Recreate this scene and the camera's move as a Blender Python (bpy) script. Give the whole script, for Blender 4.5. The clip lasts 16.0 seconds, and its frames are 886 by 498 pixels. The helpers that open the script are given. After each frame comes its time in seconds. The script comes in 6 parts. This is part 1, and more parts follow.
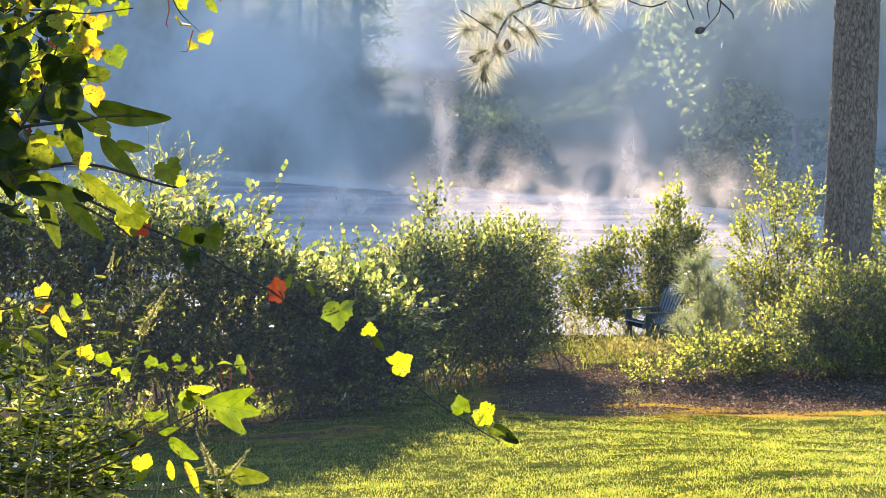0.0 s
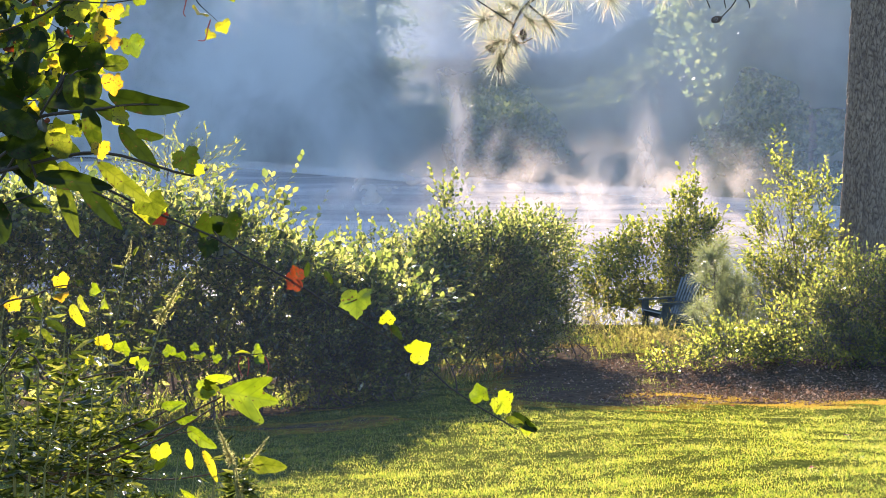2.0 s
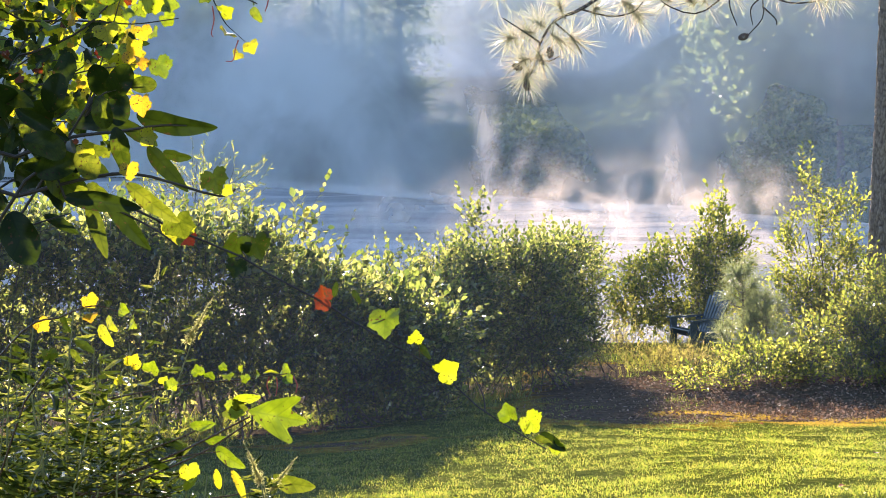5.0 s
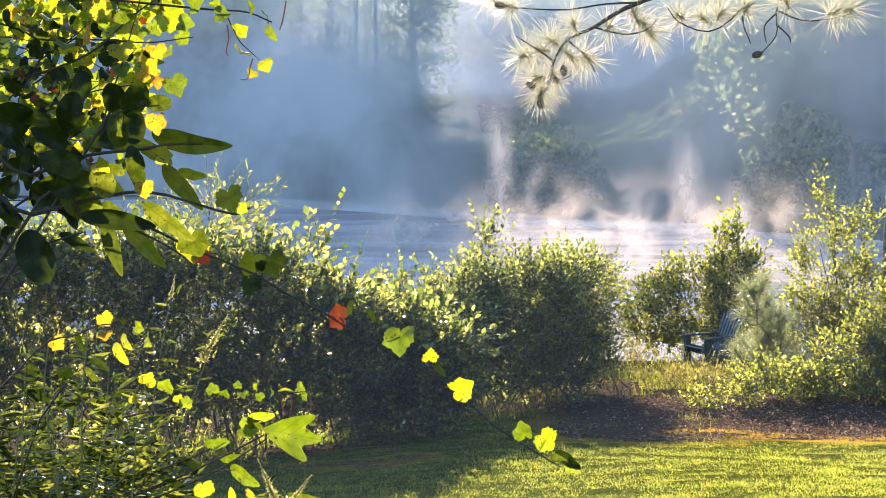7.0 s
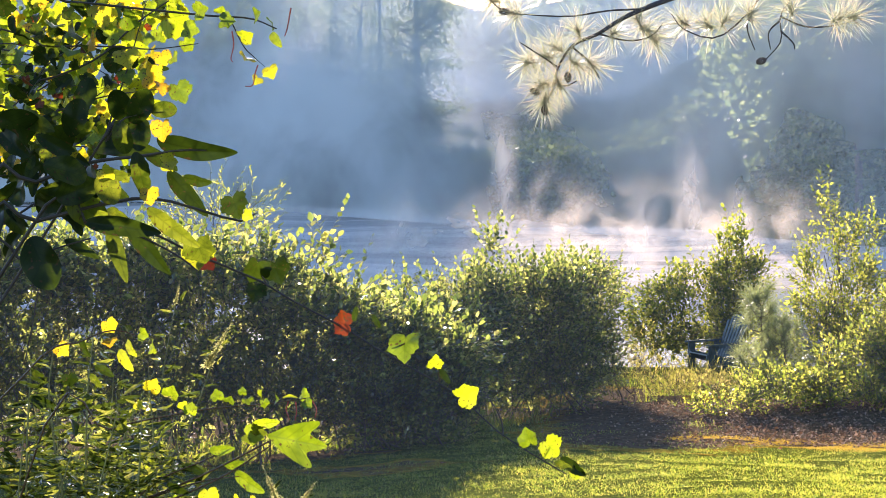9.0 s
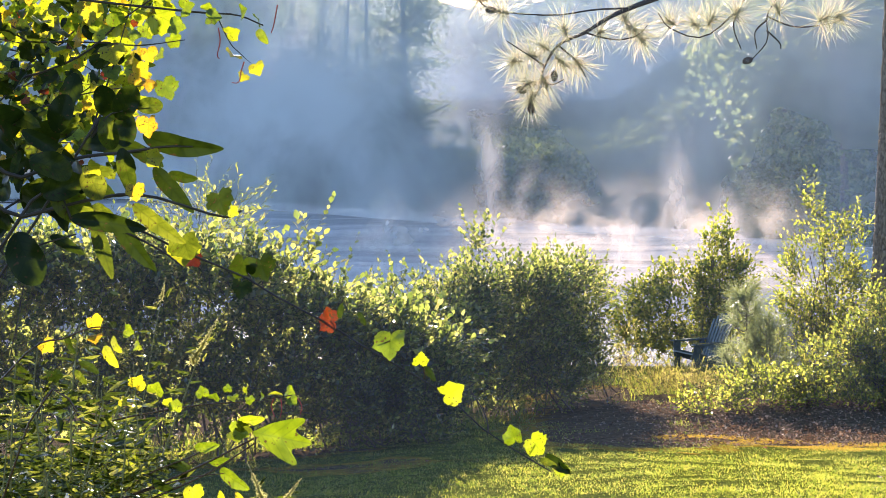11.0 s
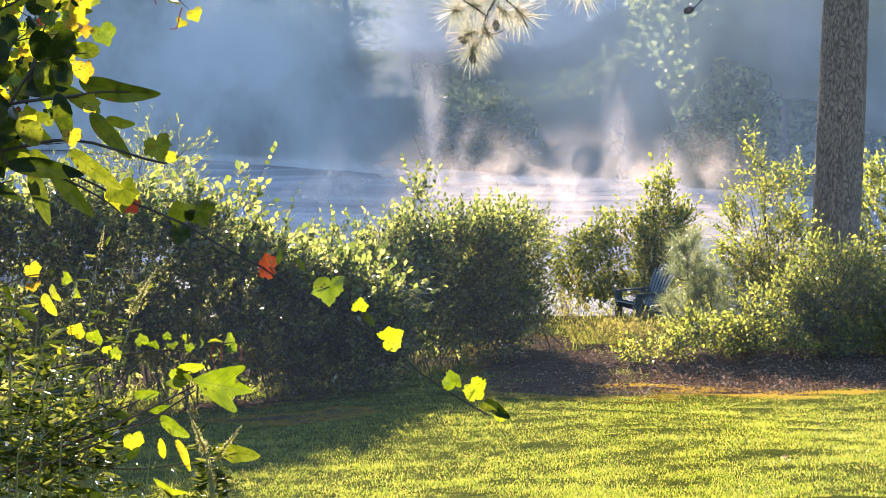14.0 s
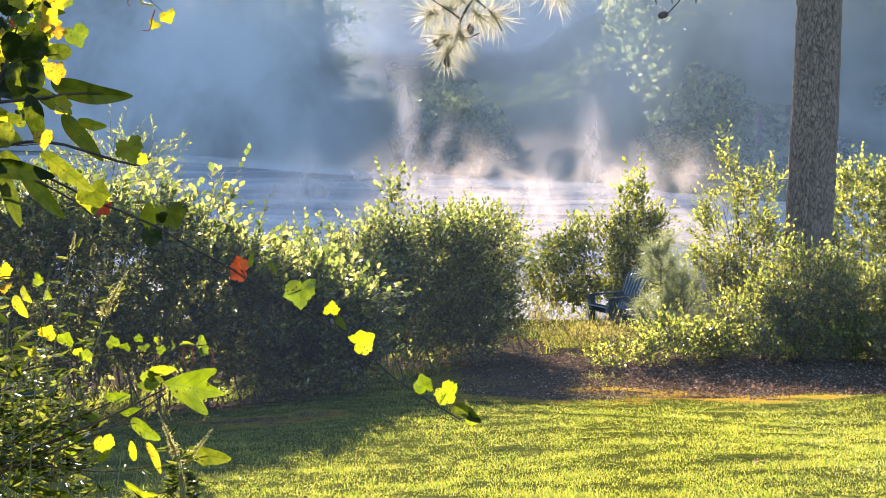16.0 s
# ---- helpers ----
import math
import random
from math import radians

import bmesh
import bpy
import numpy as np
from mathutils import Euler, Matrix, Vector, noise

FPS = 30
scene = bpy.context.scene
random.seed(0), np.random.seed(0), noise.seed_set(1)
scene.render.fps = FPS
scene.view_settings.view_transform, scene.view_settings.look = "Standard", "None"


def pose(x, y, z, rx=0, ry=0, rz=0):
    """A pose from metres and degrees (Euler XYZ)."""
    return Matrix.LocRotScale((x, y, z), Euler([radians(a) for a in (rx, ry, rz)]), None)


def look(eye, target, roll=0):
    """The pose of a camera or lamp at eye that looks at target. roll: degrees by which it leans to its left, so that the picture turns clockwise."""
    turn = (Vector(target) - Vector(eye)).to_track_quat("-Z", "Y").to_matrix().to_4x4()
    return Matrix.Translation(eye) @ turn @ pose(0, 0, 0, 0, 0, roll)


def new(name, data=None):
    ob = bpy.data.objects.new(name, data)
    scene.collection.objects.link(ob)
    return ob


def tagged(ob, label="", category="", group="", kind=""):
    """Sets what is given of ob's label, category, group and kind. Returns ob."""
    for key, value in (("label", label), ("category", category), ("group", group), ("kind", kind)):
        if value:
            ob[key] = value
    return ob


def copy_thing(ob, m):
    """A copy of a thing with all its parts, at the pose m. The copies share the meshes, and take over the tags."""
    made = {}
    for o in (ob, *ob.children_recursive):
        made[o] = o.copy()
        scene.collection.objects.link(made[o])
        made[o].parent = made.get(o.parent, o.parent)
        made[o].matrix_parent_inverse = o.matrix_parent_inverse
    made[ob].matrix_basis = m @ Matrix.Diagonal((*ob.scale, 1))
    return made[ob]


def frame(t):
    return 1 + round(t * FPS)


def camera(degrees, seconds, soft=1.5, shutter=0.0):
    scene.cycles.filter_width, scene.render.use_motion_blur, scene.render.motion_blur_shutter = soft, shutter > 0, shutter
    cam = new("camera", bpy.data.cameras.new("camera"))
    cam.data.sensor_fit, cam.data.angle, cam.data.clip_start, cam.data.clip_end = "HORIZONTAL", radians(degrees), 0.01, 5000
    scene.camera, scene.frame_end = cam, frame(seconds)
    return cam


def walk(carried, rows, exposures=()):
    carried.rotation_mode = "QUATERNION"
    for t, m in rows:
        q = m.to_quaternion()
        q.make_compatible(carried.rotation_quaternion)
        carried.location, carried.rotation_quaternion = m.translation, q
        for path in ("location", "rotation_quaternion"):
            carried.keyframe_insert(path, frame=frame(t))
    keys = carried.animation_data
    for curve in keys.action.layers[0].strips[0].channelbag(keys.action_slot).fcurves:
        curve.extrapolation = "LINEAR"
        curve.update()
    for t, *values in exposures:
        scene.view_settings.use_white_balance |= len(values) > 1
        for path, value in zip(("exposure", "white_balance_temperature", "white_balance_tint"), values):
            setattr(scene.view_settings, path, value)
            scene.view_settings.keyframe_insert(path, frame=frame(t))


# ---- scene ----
cam = camera(24.35, 16.0, soft=0.4)
walk(cam, [
    (0.0, pose(0.0000, 0.0000, 1.6000, 84.320, 0.000, 0.000)),
    (0.5, pose(-0.0016, -0.0003, 1.5966, 84.135, 0.012, 0.124)),
    (1.0, pose(-0.0030, -0.0003, 1.5969, 84.032, 0.035, 0.235)),
    (1.5, pose(-0.0053, -0.0003, 1.5971, 84.006, 0.063, 0.336)),
    (2.0, pose(-0.0035, -0.0003, 1.5965, 84.050, 0.156, 0.432)),
    (2.5, pose(-0.0028, -0.0002, 1.5975, 84.144, 0.273, 0.532)),
    (3.0, pose(-0.0020, -0.0003, 1.5975, 84.252, 0.354, 0.644)),
    (3.5, pose(-0.0027, -0.0002, 1.5977, 84.342, 0.431, 0.743)),
    (4.0, pose(-0.0024, -0.0002, 1.5980, 84.390, 0.396, 0.853)),
    (6.5, pose(-0.0075, -0.0001, 1.5991, 84.956, 0.527, 1.544)),
    (7.0, pose(-0.0062, -0.0002, 1.5985, 85.071, 0.504, 1.550)),
    (7.5, pose(-0.0052, -0.0002, 1.5983, 85.145, 0.518, 1.545)),
    (8.0, pose(-0.0064, -0.0002, 1.5978, 85.198, 0.517, 1.572)),
    (8.5, pose(-0.0078, -0.0001, 1.5990, 85.251, 0.501, 1.666)),
    (11.0, pose(-0.0075, -0.0003, 1.5967, 85.205, 0.264, 1.290)),
    (11.5, pose(-0.0061, -0.0003, 1.5966, 85.078, 0.206, 0.867)),
    (12.0, pose(-0.0032, -0.0007, 1.5930, 84.846, 0.163, 0.450)),
    (12.5, pose(-0.0006, -0.0008, 1.5921, 84.545, 0.191, 0.115)),
    (13.0, pose(0.0029, -0.0010, 1.5904, 84.240, 0.206, -0.129)),
    (13.5, pose(0.0015, -0.0012, 1.5881, 83.993, 0.242, -0.257)),
    (14.0, pose(-0.0013, -0.0013, 1.5874, 83.828, 0.246, -0.316)),
    (14.5, pose(-0.0058, -0.0013, 1.5874, 83.752, 0.215, -0.393)),
    (15.0, pose(-0.0048, -0.0014, 1.5860, 83.754, 0.096, -0.542)),
    (15.5, pose(-0.0017, -0.0013, 1.5872, 83.821, -0.038, -0.761)),
    (16.0, pose(0.0018, -0.0011, 1.5885, 83.913, -0.109, -1.016)),
], exposures=[(0.0, 2.10, 6650, 25), (16.0, 2.10, 6650, 25)])

# ---- light ----
SUN_EL, SUN_AZ = 10.0, -3.5          # degrees above the horizon, degrees east of north
world = bpy.data.worlds.new("world")
scene.world = world
world.use_nodes = True
wn = world.node_tree.nodes
wl = world.node_tree.links
wn.clear()
sky = wn.new("ShaderNodeTexSky")
sky.sky_type = "NISHITA"
sky.sun_disc = False
sky.sun_elevation = radians(SUN_EL)
sky.sun_rotation = radians(SUN_AZ)
sky.dust_density = 0.5
sky.ozone_density = 3.0
wb = wn.new("ShaderNodeBackground")
wb.inputs["Strength"].default_value = 0.10
wo = wn.new("ShaderNodeOutputWorld")
wl.new(sky.outputs[0], wb.inputs["Color"])
wl.new(wb.outputs[0], wo.inputs["Surface"])
sun = new("sun", bpy.data.lights.new("sun", "SUN"))
sun.data.energy = 4.6
sun.data.angle = radians(0.6)
sun.data.color = (1.0, 0.90, 0.77)
SUN_DIR = Vector((math.sin(radians(SUN_AZ)) * math.cos(radians(SUN_EL)), math.cos(radians(SUN_AZ)) * math.cos(radians(SUN_EL)), math.sin(radians(SUN_EL))))
sun.matrix_world = look(SUN_DIR * 60, (0, 0, 0))

# ---- materials ----
LAKE_Z = -5.05


def material(name):
    m = bpy.data.materials.new(name)
    m.use_nodes = True
    m.node_tree.nodes.clear()
    n, l = m.node_tree.nodes, m.node_tree.links
    out = n.new("ShaderNodeOutputMaterial")
    return m, n, l, out


def ramp(n, stops):
    r = n.new("ShaderNodeValToRGB")
    els = r.color_ramp.elements
    while len(els) < len(stops):
        els.new(0.5)
    for e, (p, c) in zip(els, stops):
        e.position = p
        e.color = (*c, 1) if len(c) == 3 else c
    return r


def coords(n, l, scale, out="Object"):
    tc = n.new("ShaderNodeTexCoord")
    mp = n.new("ShaderNodeMapping")
    mp.inputs["Scale"].default_value = scale
    l.new(tc.outputs[out], mp.inputs["Vector"])
    return mp.outputs[0]


def noise_tex(n, l, vec, scale, detail=4.0, rough=0.55):
    t = n.new("ShaderNodeTexNoise")
    t.inputs["Scale"].default_value = scale
    t.inputs["Detail"].default_value = detail
    t.inputs["Roughness"].default_value = rough
    if vec is not None:
        l.new(vec, t.inputs["Vector"])
    return t.outputs["Fac"]


def leaf_material(name, stops, through_stops, share=0.5, rough=0.38, per="island", spots=0.0, coat=0.5):
    """A leaf: a glossy skin over a body that lets light through; its colour varies from leaf to leaf and within the leaf."""
    m, n, l, out = material(name)
    if per == "island":
        g = n.new("ShaderNodeNewGeometry")
        rnd = g.outputs["Random Per Island"]
    else:
        g = n.new("ShaderNodeObjectInfo")
        rnd = g.outputs["Random"]
    vec = coords(n, l, (1, 1, 1))
    blot = noise_tex(n, l, vec, 3.5, 4.0)
    mix = n.new("ShaderNodeMath")
    mix.operation = "MULTIPLY_ADD"
    l.new(blot, mix.inputs[0])
    mix.inputs[1].default_value = 0.5 if per == "island" else 0.9
    half = n.new("ShaderNodeMath")
    half.operation = "MULTIPLY_ADD"
    l.new(rnd, half.inputs[0])
    half.inputs[1].default_value = 0.9
    half.inputs[2].default_value = -0.2 if per == "island" else -0.4
    l.new(half.outputs[0], mix.inputs[2])
    a, b = ramp(n, stops), ramp(n, through_stops)
    l.new(mix.outputs[0], a.inputs[0])
    l.new(mix.outputs[0], b.inputs[0])
    ca, cb = a.outputs[0], b.outputs[0]
    if per == "object":
        # midrib and side veins
        xyz = n.new("ShaderNodeSeparateXYZ")
        l.new(vec, xyz.inputs[0])
        ax = n.new("ShaderNodeMath")
        ax.operation = "ABSOLUTE"
        l.new(xyz.outputs[0], ax.inputs[0])
        dy = n.new("ShaderNodeMath")
        dy.operation = "MULTIPLY_ADD"
        l.new(ax.outputs[0], dy.inputs[0])
        dy.inputs[1].default_value = -0.9
        l.new(xyz.outputs[1], dy.inputs[2])
        fr = n.new("ShaderNodeMath")
        fr.operation = "PINGPONG"
        l.new(dy.outputs[0], fr.inputs[0])
        fr.inputs[1].default_value = 0.085
        mn = n.new("ShaderNodeMath")
        mn.operation = "MINIMUM"
        l.new(fr.outputs[0], mn.inputs[0])
        l.new(ax.outputs[0], mn.inputs[1])
        rv = ramp(n, [(0.0, (0.66, 0.66, 0.66)), (0.010, (0.84, 0.84, 0.84)), (0.025, (1, 1, 1))])
        l.new(mn.outputs[0], rv.inputs[0])
        mv = n.new("ShaderNodeMix")
        mv.data_type = "RGBA"
        mv.blend_type = "MULTIPLY"
        mv.inputs[0].default_value = 1.0
        l.new(cb, mv.inputs[6])
        l.new(rv.outputs[0], mv.inputs[7])
        cb = mv.outputs[2]
        vec = coords(n, l, (0.12, 0.12, 0.12))
    if spots:
        sp = noise_tex(n, l, vec, 90.0, 1.5)
        rs = ramp(n, [(0.66 - spots * 0.1, (0, 0, 0)), (0.70 - spots * 0.1, (1, 1, 1))])
        l.new(sp, rs.inputs[0])
        res = []
        for c in (ca, cb):
            mx = n.new("ShaderNodeMix")
            mx.data_type = "RGBA"
            l.new(rs.outputs[0], mx.inputs[0])
            l.new(c, mx.inputs[6])
            mx.inputs[7].default_value = (0.06, 0.035, 0.012, 1)
            res.append(mx.outputs[2])
        ca, cb = res
    p = n.new("ShaderNodeBsdfPrincipled")
    p.inputs["Roughness"].default_value = rough
    p.inputs["Specular IOR Level"].default_value = coat
    l.new(ca, p.inputs["Base Color"])
    t = n.new("ShaderNodeBsdfTranslucent")
    l.new(cb, t.inputs["Color"])
    mx = n.new("ShaderNodeMixShader")
    mx.inputs[0].default_value = share
    l.new(p.outputs[0], mx.inputs[1])
    l.new(t.outputs[0], mx.inputs[2])
    l.new(mx.outputs[0], out.inputs["Surface"])
    return m


def plain_material(name, stops, scale=(1, 1, 1), size=8.0, rough=0.8, bump=0.3, dist=0.01, metal=0.0, detail=6.0):
    m, n, l, out = material(name)
    vec = coords(n, l, scale)
    f = noise_tex(n, l, vec, size, detail)
    c = ramp(n, stops)
    l.new(f, c.inputs[0])
    p = n.new("ShaderNodeBsdfPrincipled")
    p.inputs["Roughness"].default_value = rough
    p.inputs["Metallic"].default_value = metal
    l.new(c.outputs[0], p.inputs["Base Color"])
    if bump:
        f2 = noise_tex(n, l, vec, size * 5, 4.0)
        b = n.new("ShaderNodeBump")
        b.inputs["Strength"].default_value = bump
        b.inputs["Distance"].default_value = dist
        l.new(f2, b.inputs["Height"])
        l.new(b.outputs[0], p.inputs["Normal"])
    l.new(p.outputs[0], out.inputs["Surface"])
    return m


hedge_leaf = leaf_material("hedge_leaf", [(0.0, (0.012, 0.018, 0.012)), (0.6, (0.022, 0.032, 0.018)), (1.0, (0.04, 0.054, 0.026))],
                           [(0.0, (0.06, 0.11, 0.015)), (0.4, (0.26, 0.34, 0.05)), (0.75, (0.58, 0.60, 0.12)), (1.0, (0.84, 0.78, 0.22))], 0.46, 0.14, coat=0.7)
bush_leaf = leaf_material("bush_leaf", [(0.0, (0.025, 0.045, 0.008)), (0.6, (0.045, 0.075, 0.012)), (1.0, (0.09, 0.105, 0.018))],
                          [(0.0, (0.10, 0.16, 0.015)), (0.45, (0.34, 0.40, 0.04)), (0.75, (0.72, 0.72, 0.09)), (1.0, (0.90, 0.82, 0.14))], 0.52, 0.18, coat=0.8)
dark_bush_leaf = leaf_material("dark_bush_leaf", [(0.0, (0.014, 0.027, 0.006)), (0.6, (0.024, 0.046, 0.009)), (1.0, (0.04, 0.066, 0.015))],
                               [(0.0, (0.14, 0.20, 0.03)), (0.6, (0.42, 0.48, 0.06)), (1.0, (0.82, 0.76, 0.12))], 0.47, 0.22, coat=0.7)
weed_leaf = leaf_material("weed_leaf", [(0.0, (0.06, 0.07, 0.015)), (0.6, (0.11, 0.10, 0.03)), (1.0, (0.16, 0.13, 0.05))],
                          [(0.0, (0.30, 0.32, 0.05)), (0.6, (0.48, 0.42, 0.09)), (1.0, (0.55, 0.42, 0.14))], 0.5, 0.5)
far_leaf = leaf_material("far_leaf", [(0.0, (0.02, 0.035, 0.012)), (0.6, (0.035, 0.06, 0.018)), (1.0, (0.06, 0.08, 0.025))],
                         [(0.0, (0.12, 0.18, 0.05)), (0.6, (0.26, 0.33, 0.09)), (1.0, (0.42, 0.46, 0.16))], 0.5, 0.5)
vine_leaf = leaf_material("vine_leaf", [(0.0, (0.06, 0.12, 0.012)), (0.5, (0.09, 0.15, 0.014)), (1.0, (0.15, 0.18, 0.015))],
                          [(0.0, (0.08, 0.13, 0.003)), (0.3, (0.20, 0.28, 0.005)), (0.6, (0.36, 0.44, 0.008)), (1.0, (0.54, 0.56, 0.012))], 0.45, 0.36, "object", 0.12)
yellow_leaf = leaf_material("yellow_leaf", [(0.0, (0.16, 0.17, 0.012)), (1.0, (0.28, 0.20, 0.015))],
                            [(0.0, (0.42, 0.46, 0.01)), (0.6, (0.58, 0.46, 0.01)), (1.0, (0.66, 0.32, 0.012))], 0.52, 0.45, "object", 0.3)
orange_leaf = leaf_material("orange_leaf", [(0.0, (0.13, 0.028, 0.008)), (1.0, (0.07, 0.014, 0.008))],
                            [(0.0, (0.34, 0.075, 0.004)), (0.4, (0.20, 0.032, 0.004)), (0.8, (0.07, 0.01, 0.006)), (1.0, (0.05, 0.01, 0.006))], 0.38, 0.5, "object", 0.7)
# Darker than the leaf itself: shade from leaves behind is in the colour.
dark_shaded_leaf = leaf_material("dark_shaded_leaf", [(0.0, (0.006, 0.013, 0.004)), (0.6, (0.010, 0.02, 0.005)), (1.0, (0.022, 0.034, 0.007))],
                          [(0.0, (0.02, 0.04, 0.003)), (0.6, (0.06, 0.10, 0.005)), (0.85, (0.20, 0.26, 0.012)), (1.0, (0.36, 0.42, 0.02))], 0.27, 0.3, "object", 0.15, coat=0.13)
stalk_leaf = leaf_material("stalk_leaf", [(0.0, (0.02, 0.033, 0.006)), (0.6, (0.034, 0.05, 0.009)), (1.0, (0.08, 0.09, 0.018))],
                           [(0.0, (0.03, 0.05, 0.005)), (0.55, (0.09, 0.13, 0.012)), (0.8, (0.34, 0.38, 0.04)), (1.0, (0.62, 0.60, 0.10))], 0.34, 0.2, "object", 0.2, coat=0.7)
pine_needle = leaf_material("pine_needle", [(0.0, (0.10, 0.11, 0.035)), (0.6, (0.16, 0.16, 0.06)), (1.0, (0.26, 0.20, 0.10))],
                            [(0.0, (0.40, 0.47, 0.27)), (0.6, (0.60, 0.60, 0.40)), (1.0, (0.76, 0.56, 0.40))], 0.55, 0.3)
sapling_needle = leaf_material("sapling_needle", [(0.0, (0.06, 0.09, 0.03)), (1.0, (0.11, 0.13, 0.05))], [(0.0, (0.26, 0.34, 0.10)), (1.0, (0.44, 0.48, 0.20))], 0.45, 0.35)
grass_blade = leaf_material("grass_blade", [(0.0, (0.025, 0.05, 0.010)), (0.5, (0.05, 0.08, 0.016)), (1.0, (0.15, 0.13, 0.04))],
                            [(0.0, (0.13, 0.24, 0.010)), (0.5, (0.36, 0.44, 0.03)), (0.8, (0.56, 0.54, 0.06)), (1.0, (0.66, 0.56, 0.13))], 0.5, 0.35)
dead_leaf = leaf_material("dead_leaf", [(0.0, (0.04, 0.027, 0.018)), (0.5, (0.16, 0.105, 0.07)), (1.0, (0.46, 0.33, 0.23))],
                          [(0.0, (0.10, 0.05, 0.02)), (0.5, (0.18, 0.10, 0.05)), (1.0, (0.28, 0.17, 0.08))], 0.25, 0.75, coat=0.15)
bough_bark = plain_material("bough_bark", [(0.3, (0.018, 0.012, 0.008)), (0.7, (0.05, 0.034, 0.022))], (1, 1, 1), 30, 0.6, 0.3, 0.003)
twig_bark = plain_material("twig_bark", [(0.3, (0.05, 0.035, 0.022)), (0.7, (0.12, 0.085, 0.055))], (1, 1, 1), 30, 0.75, 0.3, 0.003)
vine_stem = plain_material("vine_stem", [(0.3, (0.05, 0.025, 0.012)), (0.7, (0.13, 0.07, 0.03))], (1, 1, 1), 40, 0.25, 0.2, 0.001)
green_stem = plain_material("green_stem", [(0.3, (0.16, 0.15, 0.05)), (0.7, (0.30, 0.28, 0.10))], (1, 1, 1), 40, 0.4, 0.2, 0.001)
red_tendril = plain_material("red_tendril", [(0.3, (0.42, 0.05, 0.035)), (0.7, (0.62, 0.12, 0.08))], (1, 1, 1), 60, 0.45, 0.0)
cone_scale = plain_material("cone_scale", [(0.3, (0.035, 0.02, 0.012)), (0.7, (0.09, 0.055, 0.03))], (1, 1, 1), 30, 0.7, 0.4, 0.004)
chair_plastic = plain_material("chair_plastic", [(0.25, (0.035, 0.060, 0.058)), (0.75, (0.065, 0.100, 0.095))], (1, 1, 1), 14, 0.2, 0.12, 0.002)
far_bark = plain_material("far_bark", [(0.3, (0.07, 0.06, 0.05)), (0.7, (0.16, 0.13, 0.10))], (1, 1, 0.25), 5, 0.85, 0.5, 0.05)


def bark_material():
    """Grey-brown pine bark: pale weathered plates, dark rusty furrows, fine flakes."""
    m, n, l, out = material("pine_bark")
    at = n.new("ShaderNodeAttribute")
    at.attribute_name = "plate"
    vec = coords(n, l, (1, 1, 0.5))
    f = noise_tex(n, l, vec, 16, 8.0, 0.7)
    add = n.new("ShaderNodeMath")
    add.operation = "MULTIPLY_ADD"
    l.new(f, add.inputs[0])
    add.inputs[1].default_value = 0.75
    off = n.new("ShaderNodeMath")
    off.operation = "MULTIPLY_ADD"
    l.new(at.outputs["Fac"], off.inputs[0])
    off.inputs[1].default_value = 0.34
    off.inputs[2].default_value = -0.08
    l.new(off.outputs[0], add.inputs[2])
    c = ramp(n, [(0.14, (0.04, 0.027, 0.018)), (0.36, (0.15, 0.105, 0.068)), (0.62, (0.30, 0.225, 0.15)), (0.95, (0.50, 0.39, 0.27))])
    l.new(add.outputs[0], c.inputs[0])
    p = n.new("ShaderNodeBsdfPrincipled")
    p.inputs["Roughness"].default_value = 0.85
    l.new(c.outputs[0], p.inputs["Base Color"])
    f2 = noise_tex(n, l, vec, 70, 5.0, 0.7)
    b = n.new("ShaderNodeBump")
    b.inputs["Strength"].default_value = 0.7
    b.inputs["Distance"].default_value = 0.02
    l.new(f2, b.inputs["Height"])
    l.new(b.outputs[0], p.inputs["Normal"])
    l.new(p.outputs[0], out.inputs["Surface"])
    return m


